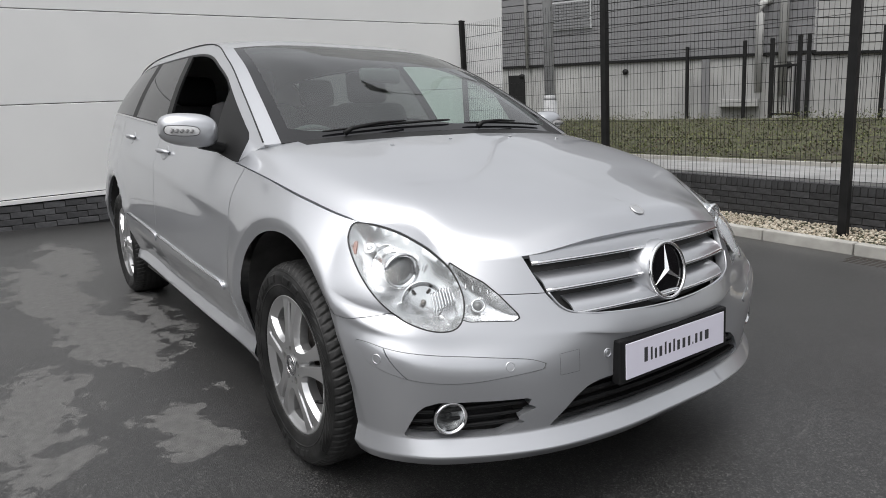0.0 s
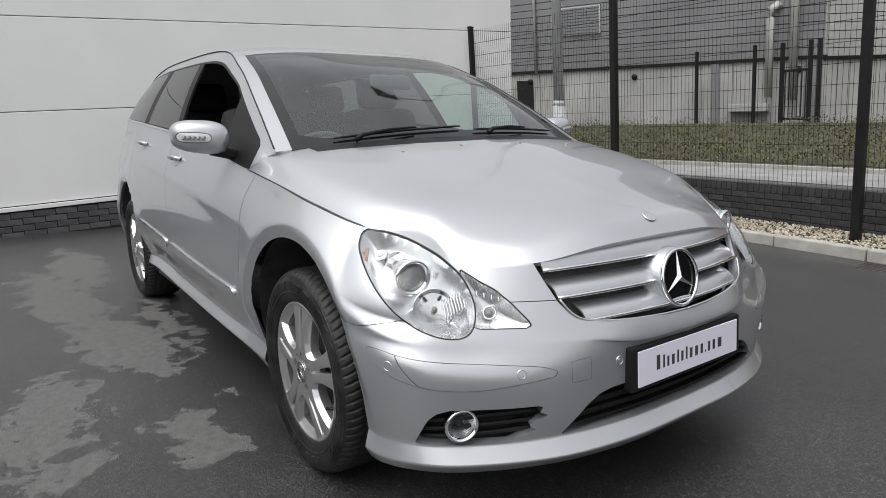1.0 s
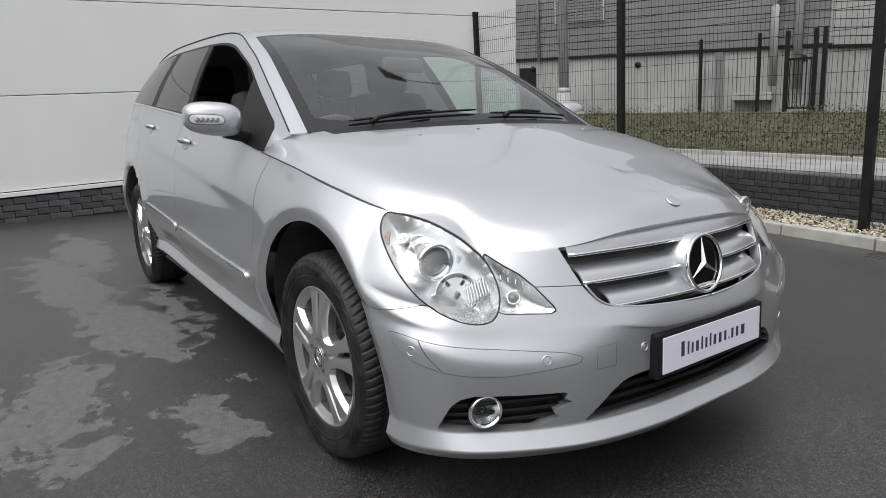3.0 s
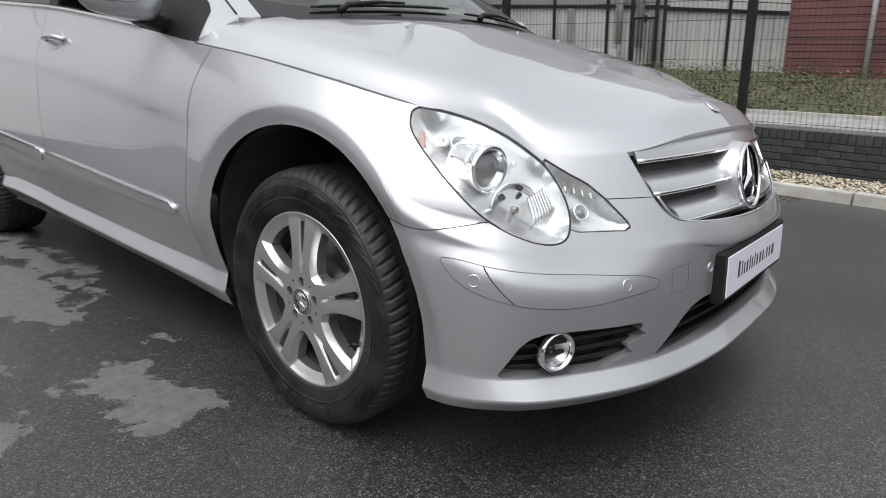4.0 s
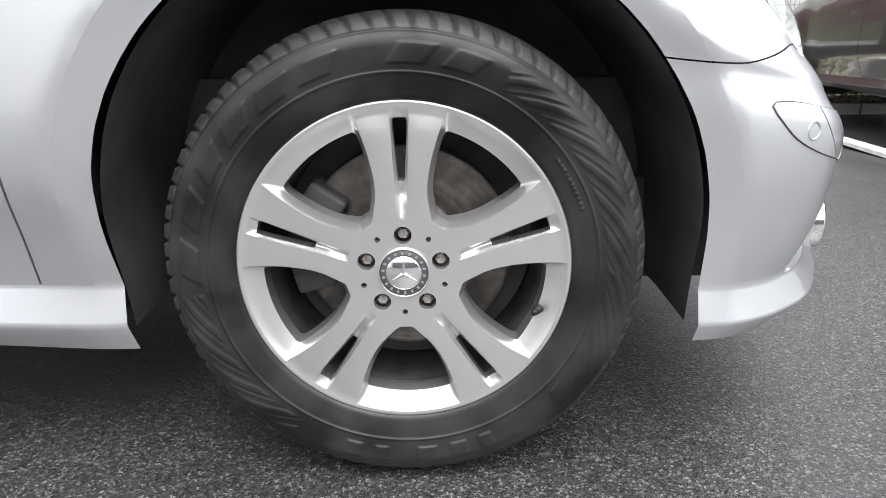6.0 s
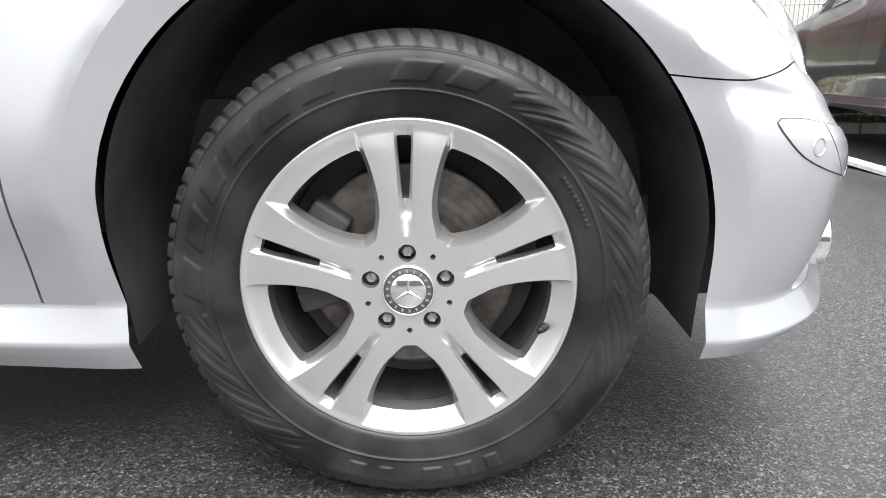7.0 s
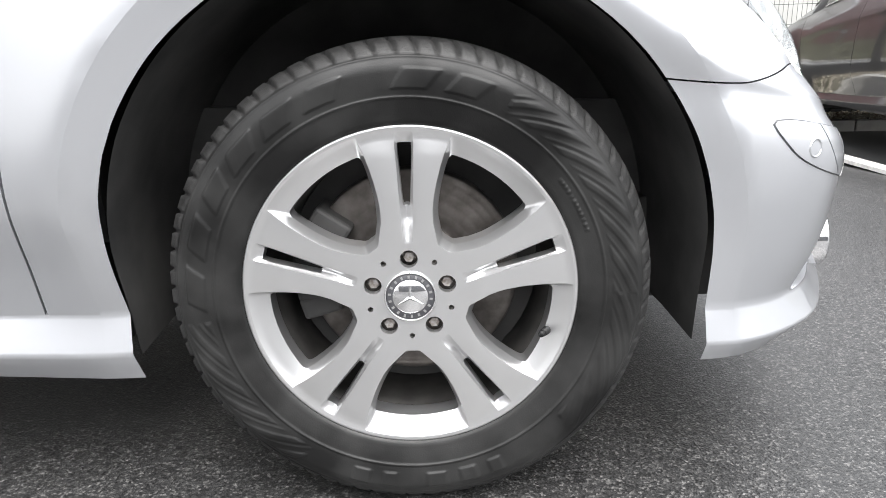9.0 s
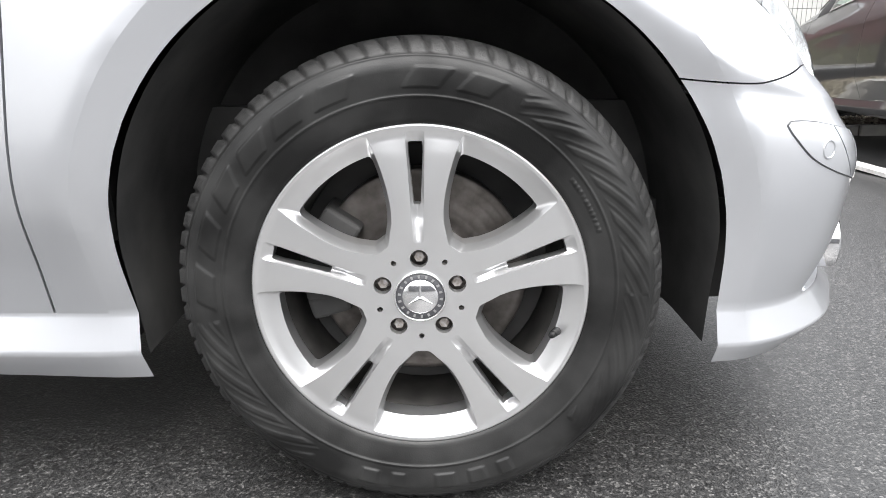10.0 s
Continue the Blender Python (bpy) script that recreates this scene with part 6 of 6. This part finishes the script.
def front_fittings(car, skin):
    side = skin["side"]
    # plate
    slope = pose(0.874, 0, 0.499, 0, -4, 0)
    bm = bmesh.new()
    box(bm, -0.03, -0.283, -0.068, 0.004, 0.283, 0.068, slope, bevel=0.006)
    plate = part("plate_holder", bm, BLACK, car, "white dealer plate in a black holder")
    bm = bmesh.new()
    box(bm, 0.0042, -0.26, -0.0545, 0.008, 0.26, 0.0545, slope, bevel=0.0015)
    part("plate", bm, PLATE, plate)
    widths = [0.026, 0.014, 0.016, 0.022, 0.014, 0.018, 0.014, 0.022, 0.024, 0.020, 0.008, 0.020, 0.022, 0.034]
    y = -0.178
    for k, w in enumerate(widths):
        tall = {0: 0.027, 1: 0.022, 4: 0.022, 6: 0.022, 10: -0.010}.get(k, 0.014)
        for a, b in ((0.1, 0.72),):
            bm = bmesh.new()
            box(bm, 0.0081, y + w * a, -0.018, 0.0086, y + w * b, tall, slope)
            part("print_bar", bm, INK, plate)
        y += w + 0.0062
    # sensors
    for s in (-1, 1):
        for p in ((0.566, 0.884, 0.565), (0.773, 0.612, 0.537), (0.841, 0.304, 0.531)):
            q, n = nearest(side, p, s)
            m = facing(q, n)
            bm = bmesh.new()
            lathe(bm, m, [(0.0, 0.0012), (0.0082, 0.001), (0.009, -0.001), (0.0104, -0.001), (0.0112, 0.0028), (0.0132, 0.0026), (0.0145, 0.0)], 28)
            part("parking_sensor", bm, PAINT, car, smooth=True)
    # towing eye lid
    for p, q in (((-0.40, 0.555), (-0.465, 0.552)), ((-0.465, 0.552), (-0.465, 0.492)), ((-0.465, 0.492), (-0.40, 0.494)), ((-0.40, 0.494), (-0.40, 0.555))):
        pts = []
        for t in np.linspace(0, 1, 7):
            y, z = p[0] + (q[0] - p[0]) * t, p[1] + (q[1] - p[1]) * t
            a, n = nearest(side, (0.81, y, z), -1)
            pts.append(a + n * 0.0002)
        v, f = tube(pts, 0.0003, 6)
        add("towing_lid_joint", v, f, SEAL, car)
    # openings in the bumper
    for s in (-1, 1):
        flip = mirrored if s < 0 else (lambda v, f: (v, f))
        v, f = weld(*skin["fogh"].packed(), 1e-5)
        v, f = offset(v, f, -0.055)
        back = add("fog_recess", *flip(v, f), BLACK, car, "black fog lamp recess")
        for z in (0.362, 0.39, 0.418):
            pts = []
            for q in np.linspace(-0.16, 0.15, 16):
                y0 = 0.68 + 0.72 * q
                a, n = nearest(side, (y0 - q / 0.7, y0, z), s)
                pts.append(a - n * 0.026)
            v, f = tube(pts, 0.0065, 6)
            add("slat", v, f, BLACK, back)
        m = facing((0.694, s * 0.750, 0.397), Vector((0.93, s * 0.30, 0.02))) @ Matrix.Scale(0.93, 4)
        bm = bmesh.new()
        lathe(bm, m, [(0.040, -0.005), (0.044, 0.003), (0.0475, 0.0045), (0.050, 0.001), (0.050, -0.022), (0.047, -0.028)], 40)
        fog = part("fog_lamp", bm, CHROME, car, "round fog lamp with chrome surround", smooth=True)
        bm = bmesh.new()
        lathe(bm, m, [(0.0, -0.045), (0.015, -0.043), (0.028, -0.032), (0.040, -0.008)], 32)
        part("reflector", bm, REFLECTOR, fog, smooth=True)
        bm = bmesh.new()
        lathe(bm, m, [(0.0, -0.02), (0.010, -0.022), (0.011, -0.04)], 16)
        part("bulb_cap", bm, GLOSSBLACK, fog, smooth=True)
        bm = bmesh.new()
        lathe(bm, m, [(0.0, 0.004), (0.02, 0.003), (0.041, -0.002)], 32)
        g = part("lens", bm, LENS, fog, smooth=True)
        g.visible_shadow = False
    v, f = weld(*skin["inta"].packed(), 1e-5)
    v, f = offset(v, f, -0.07)
    back = add("intake_recess", *weld(*joined((v, f), mirrored(v, f))), LINER, car, "black lower air intake")
    for z in (0.362, 0.392, 0.422, 0.452):
        half = 0.46 - (z - 0.362) * 0.9
        v, f = ribbon(lambda y, t, z=z: (0.848 - 0.16 * y * y - 0.03 * t, z + 0.006 * (1 - t)), half, 2)
        add("slat", *with_rim(v, f, 0.008), BLACK, back)
    # emblem and washer jets on the bonnet
    q, n = nearest(skin["hood"], (0.70, 0.012, 0.909), 1)
    q.y = 0
    m = facing(q + n * 0.001, Vector((n.x, 0, n.z)), (-1, 0, 0))
    bm = bmesh.new()
    lathe(bm, m, [(0.0, 0.0012), (0.015, 0.001), (0.0175, 0.0004), (0.021, 0.0028), (0.0235, 0.0024), (0.0245, 0.0)], 36)
    part("bonnet_emblem", bm, ALLOY, car, "small round silver bonnet emblem", smooth=True)
    for s in (-1, 1):
        for p in ((-0.075, 0.44, 1.123), (-0.085, 0.16, 1.13)):
            q, n = nearest(skin["hood"], p, s)
            bm = bmesh.new()
            box(bm, -0.007, -0.004, -0.002, 0.007, 0.004, 0.005, facing(q, n), bevel=0.002)
            part("washer_jet", bm, PAINT, car, "small silver washer jet")


def mirrors_and_handles(car, skin):
    for s in (-1, 1):
        c = Vector((-0.70, s * 0.992, 1.150))
        verts, faces = [], []
        nu, nv = 64, 48
        sgn = lambda x, p: math.copysign(abs(x) ** p, x)
        for i in range(nu):
            a = 2 * math.pi * i / nu
            for j in range(nv + 1):
                b = -math.pi / 2 + math.pi * j / nv
                y = sgn(math.sin(b), 0.75)
                x, z = sgn(math.cos(b), 0.62) * sgn(math.cos(a), 0.75), sgn(math.cos(b), 0.62) * sgn(math.sin(a), 0.8)
                taper = 1 - 0.16 * (y + 1) / 2
                if x < 0:
                    x *= 0.55
                verts.append((0.088 * x * taper - 0.03 * (y + 1) / 2, 0.105 * y, 0.073 * z * taper + 0.006 * y, 0, 0))
        for i in range(nu):
            for j in range(nv):
                faces.append((i * (nv + 1) + j, i * (nv + 1) + j + 1, ((i + 1) % nu) * (nv + 1) + j + 1, ((i + 1) % nu) * (nv + 1) + j))
        strip = outline(rounded([(-0.024, -0.004), (-0.014, 0.011), (0.02, 0.016), (0.07, 0.016), (0.091, 0.010), (0.091, -0.012), (0.07, -0.021), (0.02, -0.022), (-0.014, -0.018)]))
        at_strip = lambda r: strip(r[:, 1], r[:, 2]) + np.where(r[:, 0] > -0.005, 0.0, 1.0)
        inner, shell = Sheet(np.array(verts), faces).split(lambda r: at_strip(r) - 0.0022)
        lens_, line_ = inner.split(lambda r: at_strip(r) + 0.0012)

        def put(sheet, name, material, parent, push, label=""):
            v, f = weld(*sheet.packed(), 1e-6)
            v, f = offset(v, f, push)
            v[:, 1] *= s
            f = f if s > 0 else [g[::-1] for g in f]
            return add(name, v + np.array(c), f, material, parent, label)
        mir = put(shell, "door_mirror", PAINT, car, 0.0, "silver door mirror with clear indicator strip")
        put(line_, "strip_joint", CAPGREY, mir, -0.002)
        put(lens_, "indicator_strip", CLEARSTRIP, mir, 0.0008, "clear indicator strip")
        for k in range(5):
            bm = bmesh.new()
            q = Vector((c.x + 0.060 - 0.004 * k, c.y + s * (0.005 + 0.017 * k), c.z - 0.004))
            box(bm, -0.004, -0.0045, -0.008, 0.016, 0.0045, 0.008, Matrix.Translation(q) @ Matrix.Rotation(radians(30 * s), 4, "X"), bevel=0.002)
            part("strip_facet", bm, CAPGREY, mir)
        bm = bmesh.new()
        box(bm, -0.04, -0.06, -0.022, 0.03, 0.06, 0.022, pose(-0.705, s * 0.895, 1.085, s * 12, 0, 0), bevel=0.012)
        part("mirror_foot", bm, BLACK, mir)
        bm = bmesh.new()
        box(bm, c.x - 0.054, c.y - 0.075, c.z - 0.048, c.x - 0.05, c.y + 0.075, c.z + 0.048, bevel=0.002)
        part("mirror_glass", bm, CHROME, mir)
        for k, (x, z, doors) in enumerate(((-1.50, 1.030, "front_door"), (-2.36, 1.098, "rear_door"))):
            q, n = nearest(skin["side"], (x, 0.90, z), s)
            door = skin[doors][0 if s > 0 else 1]
            m = facing(q, n)
            bm = bmesh.new()
            lathe(bm, m @ Matrix.Diagonal((1, 0.62, 1, 1)), [(0.0, 0.0008), (0.045, 0.0008), (0.058, 0.003), (0.064, 0.0)], 36)
            part("handle_cup", bm, PAINT, door, smooth=True)
            pts = [m @ Vector(p) for p in ((-0.082, 0.0, 0.004), (-0.07, 0.001, 0.02), (-0.03, 0.003, 0.030), (0.03, 0.003, 0.030), (0.07, 0.001, 0.02), (0.082, 0.0, 0.004))]
            v, f = tube([Vector(p) for p in crom([tuple(p) for p in pts], np.linspace(0, 5, 21))], 0.0105, 10)
            add("door_handle", v, f, PAINT, door, "silver pull handle")


def on_screen(y, u, lift=0.0):
    """The place on the windscreen at y, u up from its foot."""
    ra, cr = crom(RAIL, np.array([u]))[0], crom(CROWN, np.array([u]))[0]
    f = 1 - (y / ra[1]) ** 2
    return Vector((ra[0] * (1 - f) + cr[0] * f + 0.5 * lift, y, ra[2] * (1 - f) + cr[2] * f + 0.87 * lift))


def screen_fittings(car, skin):
    # wipers lie along the foot of the screen
    for y0, y1, u0, u1, foot in ((-0.60, -0.02, 0.085, 0.17, -0.50), (0.04, 0.58, 0.10, 0.12, 0.12)):
        pts = [on_screen(y0 + (y1 - y0) * t, u0 + (u1 - u0) * t, 0.012) for t in np.linspace(0, 1, 16)]
        w = add("wiper", *tube(pts, [0.003] + [0.0048] * 14 + [0.003], 8), BLACK, car, "black windscreen wiper")
        mid = pts[9] + Vector((0.005, 0, 0.010))
        v, f = tube([mid, mid.lerp(on_screen(foot, 0.03, 0.03), 0.5) + Vector((0, 0, 0.006)), on_screen(foot, 0.03, 0.03), on_screen(foot - 0.03, 0.0, 0.015)], [0.004, 0.0065, 0.009, 0.012], 8)
        add("wiper_arm", v, f, BLACK, w)


def soft_box(bm, x, y, z, sx, sy, sz, rot=(0, 0, 0), bevel=0.04):
    box(bm, -sx / 2, -sy / 2, -sz / 2, sx / 2, sy / 2, sz / 2, pose(x, y, z, *rot), bevel=min(bevel, min(sx, sy, sz) * 0.45))


def interior(car):
    bm = bmesh.new()
    box(bm, -3.7, -0.60, 0.24, 0.66, 0.60, 0.44)
    part("underbody", bm, LINER, car)
    bm = bmesh.new()
    box(bm, -2.48, -0.84, 0.25, -0.48, 0.84, 0.44)
    part("floor_pan", bm, LINER, car)
    bm = bmesh.new()
    box(bm, -0.50, -0.84, 0.44, -0.44, 0.84, 1.02)
    box(bm, -0.44, -0.56, 0.44, 0.58, 0.56, 0.62)
    part("bulkhead", bm, LINER, car)
    bm = bmesh.new()
    soft_box(bm, -0.62, 0, 1.0, 0.52, 1.5, 0.16, (0, 6, 0), 0.06)
    soft_box(bm, -0.76, -0.37, 1.09, 0.22, 0.40, 0.10, (0, 10, 0), 0.045)
    part("dashboard", bm, DASH, car, "dark dashboard", smooth=True)
    bm = bmesh.new()
    m = facing((-0.98, -0.37, 1.0), Vector((-0.88, 0, 0.48)))
    ring(bm, m, 0.185, 0.015, 40, 10)
    cyl(bm, m @ Vector((0, 0, 0.0)), m @ Vector((0, 0, -0.25)), 0.06, 0.05, 16)
    for a in (0, 180, 270):
        d = Vector((math.cos(radians(a)), math.sin(radians(a)), 0))
        cyl(bm, m @ (d * 0.03), m @ (d * 0.18), 0.018, 0.016, 10)
    part("steering_wheel", bm, DASH, car, "dark steering wheel", smooth=True)
    for x, ys in ((-1.40, (-0.37, 0.37)), (-2.30, (-0.44, 0.44))):
        for y in ys:
            bm = bmesh.new()
            soft_box(bm, x + 0.10, y, 0.66, 0.52, 0.50, 0.18, (0, -6, 0), 0.07)
            seat = part("seat", bm, CLOTH, car, "dark fabric seat", smooth=True)
            bm = bmesh.new()
            soft_box(bm, x - 0.20, y, 0.98, 0.16, 0.50, 0.66, (0, -14, 0), 0.07)
            part("backrest", bm, CLOTH, seat, smooth=True)
            bm = bmesh.new()
            soft_box(bm, x - 0.29, y, 1.40, 0.10, 0.27, 0.20, (0, -10, 0), 0.045)
            part("headrest", bm, CLOTH, seat, smooth=True)
            for dy in (-0.05, 0.05):
                bm = bmesh.new()
                cyl(bm, (x - 0.27, y + dy, 1.28), (x - 0.29, y + dy, 1.40), 0.007, 0.007, 8)
                part("headrest_post", bm, CHROME, seat, smooth=True)
    bm = bmesh.new()
    soft_box(bm, -0.88, 0, 1.42, 0.04, 0.23, 0.075, (0, -8, 0), 0.018)
    part("rear_view_mirror", bm, DASH, car, smooth=True)
    for k, (cx, cz, r) in enumerate(ARCHES):
        for s in (-1, 1):
            rows = []
            verts, faces = [], []
            n = 80
            for i in range(n + 1):
                a = radians(-30 + 240 * i / n)
                b = min(max(a, 0.0), math.pi)
                rr = r + 0.002
                foot = cz + rr * math.sin(b) - 0.27 * abs(a - b)
                brim = float(np.interp(foot, [0.25, 0.34, 0.45, 0.60, 0.82], [0.845, 0.858, 0.882, 0.900, 0.912]))
                for y, more in ((0.50, 0.010), (0.70, 0.010), (brim, 0.001)):
                    verts.append((cx + (rr + more) * math.cos(b), s * y, cz + (rr + more) * math.sin(b) - 0.27 * (abs(a - b))))
            for i in range(n):
                for j in range(2):
                    f = (i * 3 + j, i * 3 + j + 1, i * 3 + j + 4, i * 3 + j + 3)
                    faces.append(f if s < 0 else f[::-1])
            add("arch_liner", verts, faces, ARCHLINER, car, "black plastic wheel arch liner")
            bm = bmesh.new()
            box(bm, cx - r - 0.02, s * 0.51 - 0.01, 0.2, cx + r + 0.02, s * 0.51 + 0.01, cz + r + 0.02)
            part("inner_wing", bm, ARCHLINER, car)


def fit_wheels(car, wheel, y=0.827, base_len=WHEELBASE, steer=0.0):
    for x, spin in ((0.006, 0.0), (-base_len, 25.0)):
        for s in (-1, 1):
            m = pose(x, s * y, WHEEL_Z, 0, 0, 0 if s < 0 else 180) @ Matrix.Scale(TYRE_SIZE, 4)
            wheel_parts(wheel, car, m @ Matrix.Rotation(radians(steer if x > 0 else 0), 4, "Z"), spin)


# ---- the silver car ----
wheel = build_wheel()
car = thing("people_carrier", "silver people carrier with alloy wheels parked on asphalt", "car")
skin = build_skin(car, PAINT, True)
head_lamps(car, skin)
grille(car)
front_fittings(car, skin)
mirrors_and_handles(car, skin)
screen_fittings(car, skin)
interior(car)


# shift along x, y and z for 1, x, y2, z, x2, x y2, x z, y2 z
SWELL = [(-0.0096, 0.0079, 0.0195, -0.0032, 0.0031, -0.0077, 0.0117, -0.021),
         (0.0355, -0.0223, 0.0298, -0.0188, 0.0027, 0.0072, 0.0042, -0.0169),
         (-0.0191, -0.0128, 0.011, 0.0059, 0.0001, -0.0024, 0.0056, 0.0056)]


def draw_nose(car):
    """Draws the middle of the nose a little forward and swells the flanks, by smooth low-order terms."""
    for ob in car.children_recursive:
        if ob.type != "MESH" or ob.name.startswith("wheel") or ob.parent.name.startswith("wheel"):
            continue
        n = len(ob.data.vertices)
        co = np.empty(n * 3)
        ob.data.vertices.foreach_get("co", co)
        co = co.reshape(-1, 3)
        x, y2, z = np.clip(co[:, 0], -1.2, 0.9), co[:, 1] ** 2, co[:, 2]
        terms = np.stack([np.ones(n), x, y2, z, x * x, x * y2, x * z, y2 * z], 1)
        shift = terms @ np.array(SWELL).T
        shift[:, 1] *= co[:, 1]
        co += shift
        ob.data.vertices.foreach_set("co", co.ravel())
        ob.data.update()


draw_nose(car)
fit_wheels(car, wheel, steer=-0.5)

# ---- the dark car in the next bay ----
car2 = thing("hatchback", "dark grey hatchback with silver wheels beside white line", "car")
skin2 = build_skin(car2, DARKPAINT, False)
head_lamps(car2, skin2)
interior(car2)
fit_wheels(car2, wheel)
car2.matrix_world = pose(4.337, 4.381, 0, 0, 0, 78) @ Matrix.Diagonal((1.0, 1.0, 0.94, 1))
drop_thing(wheel)
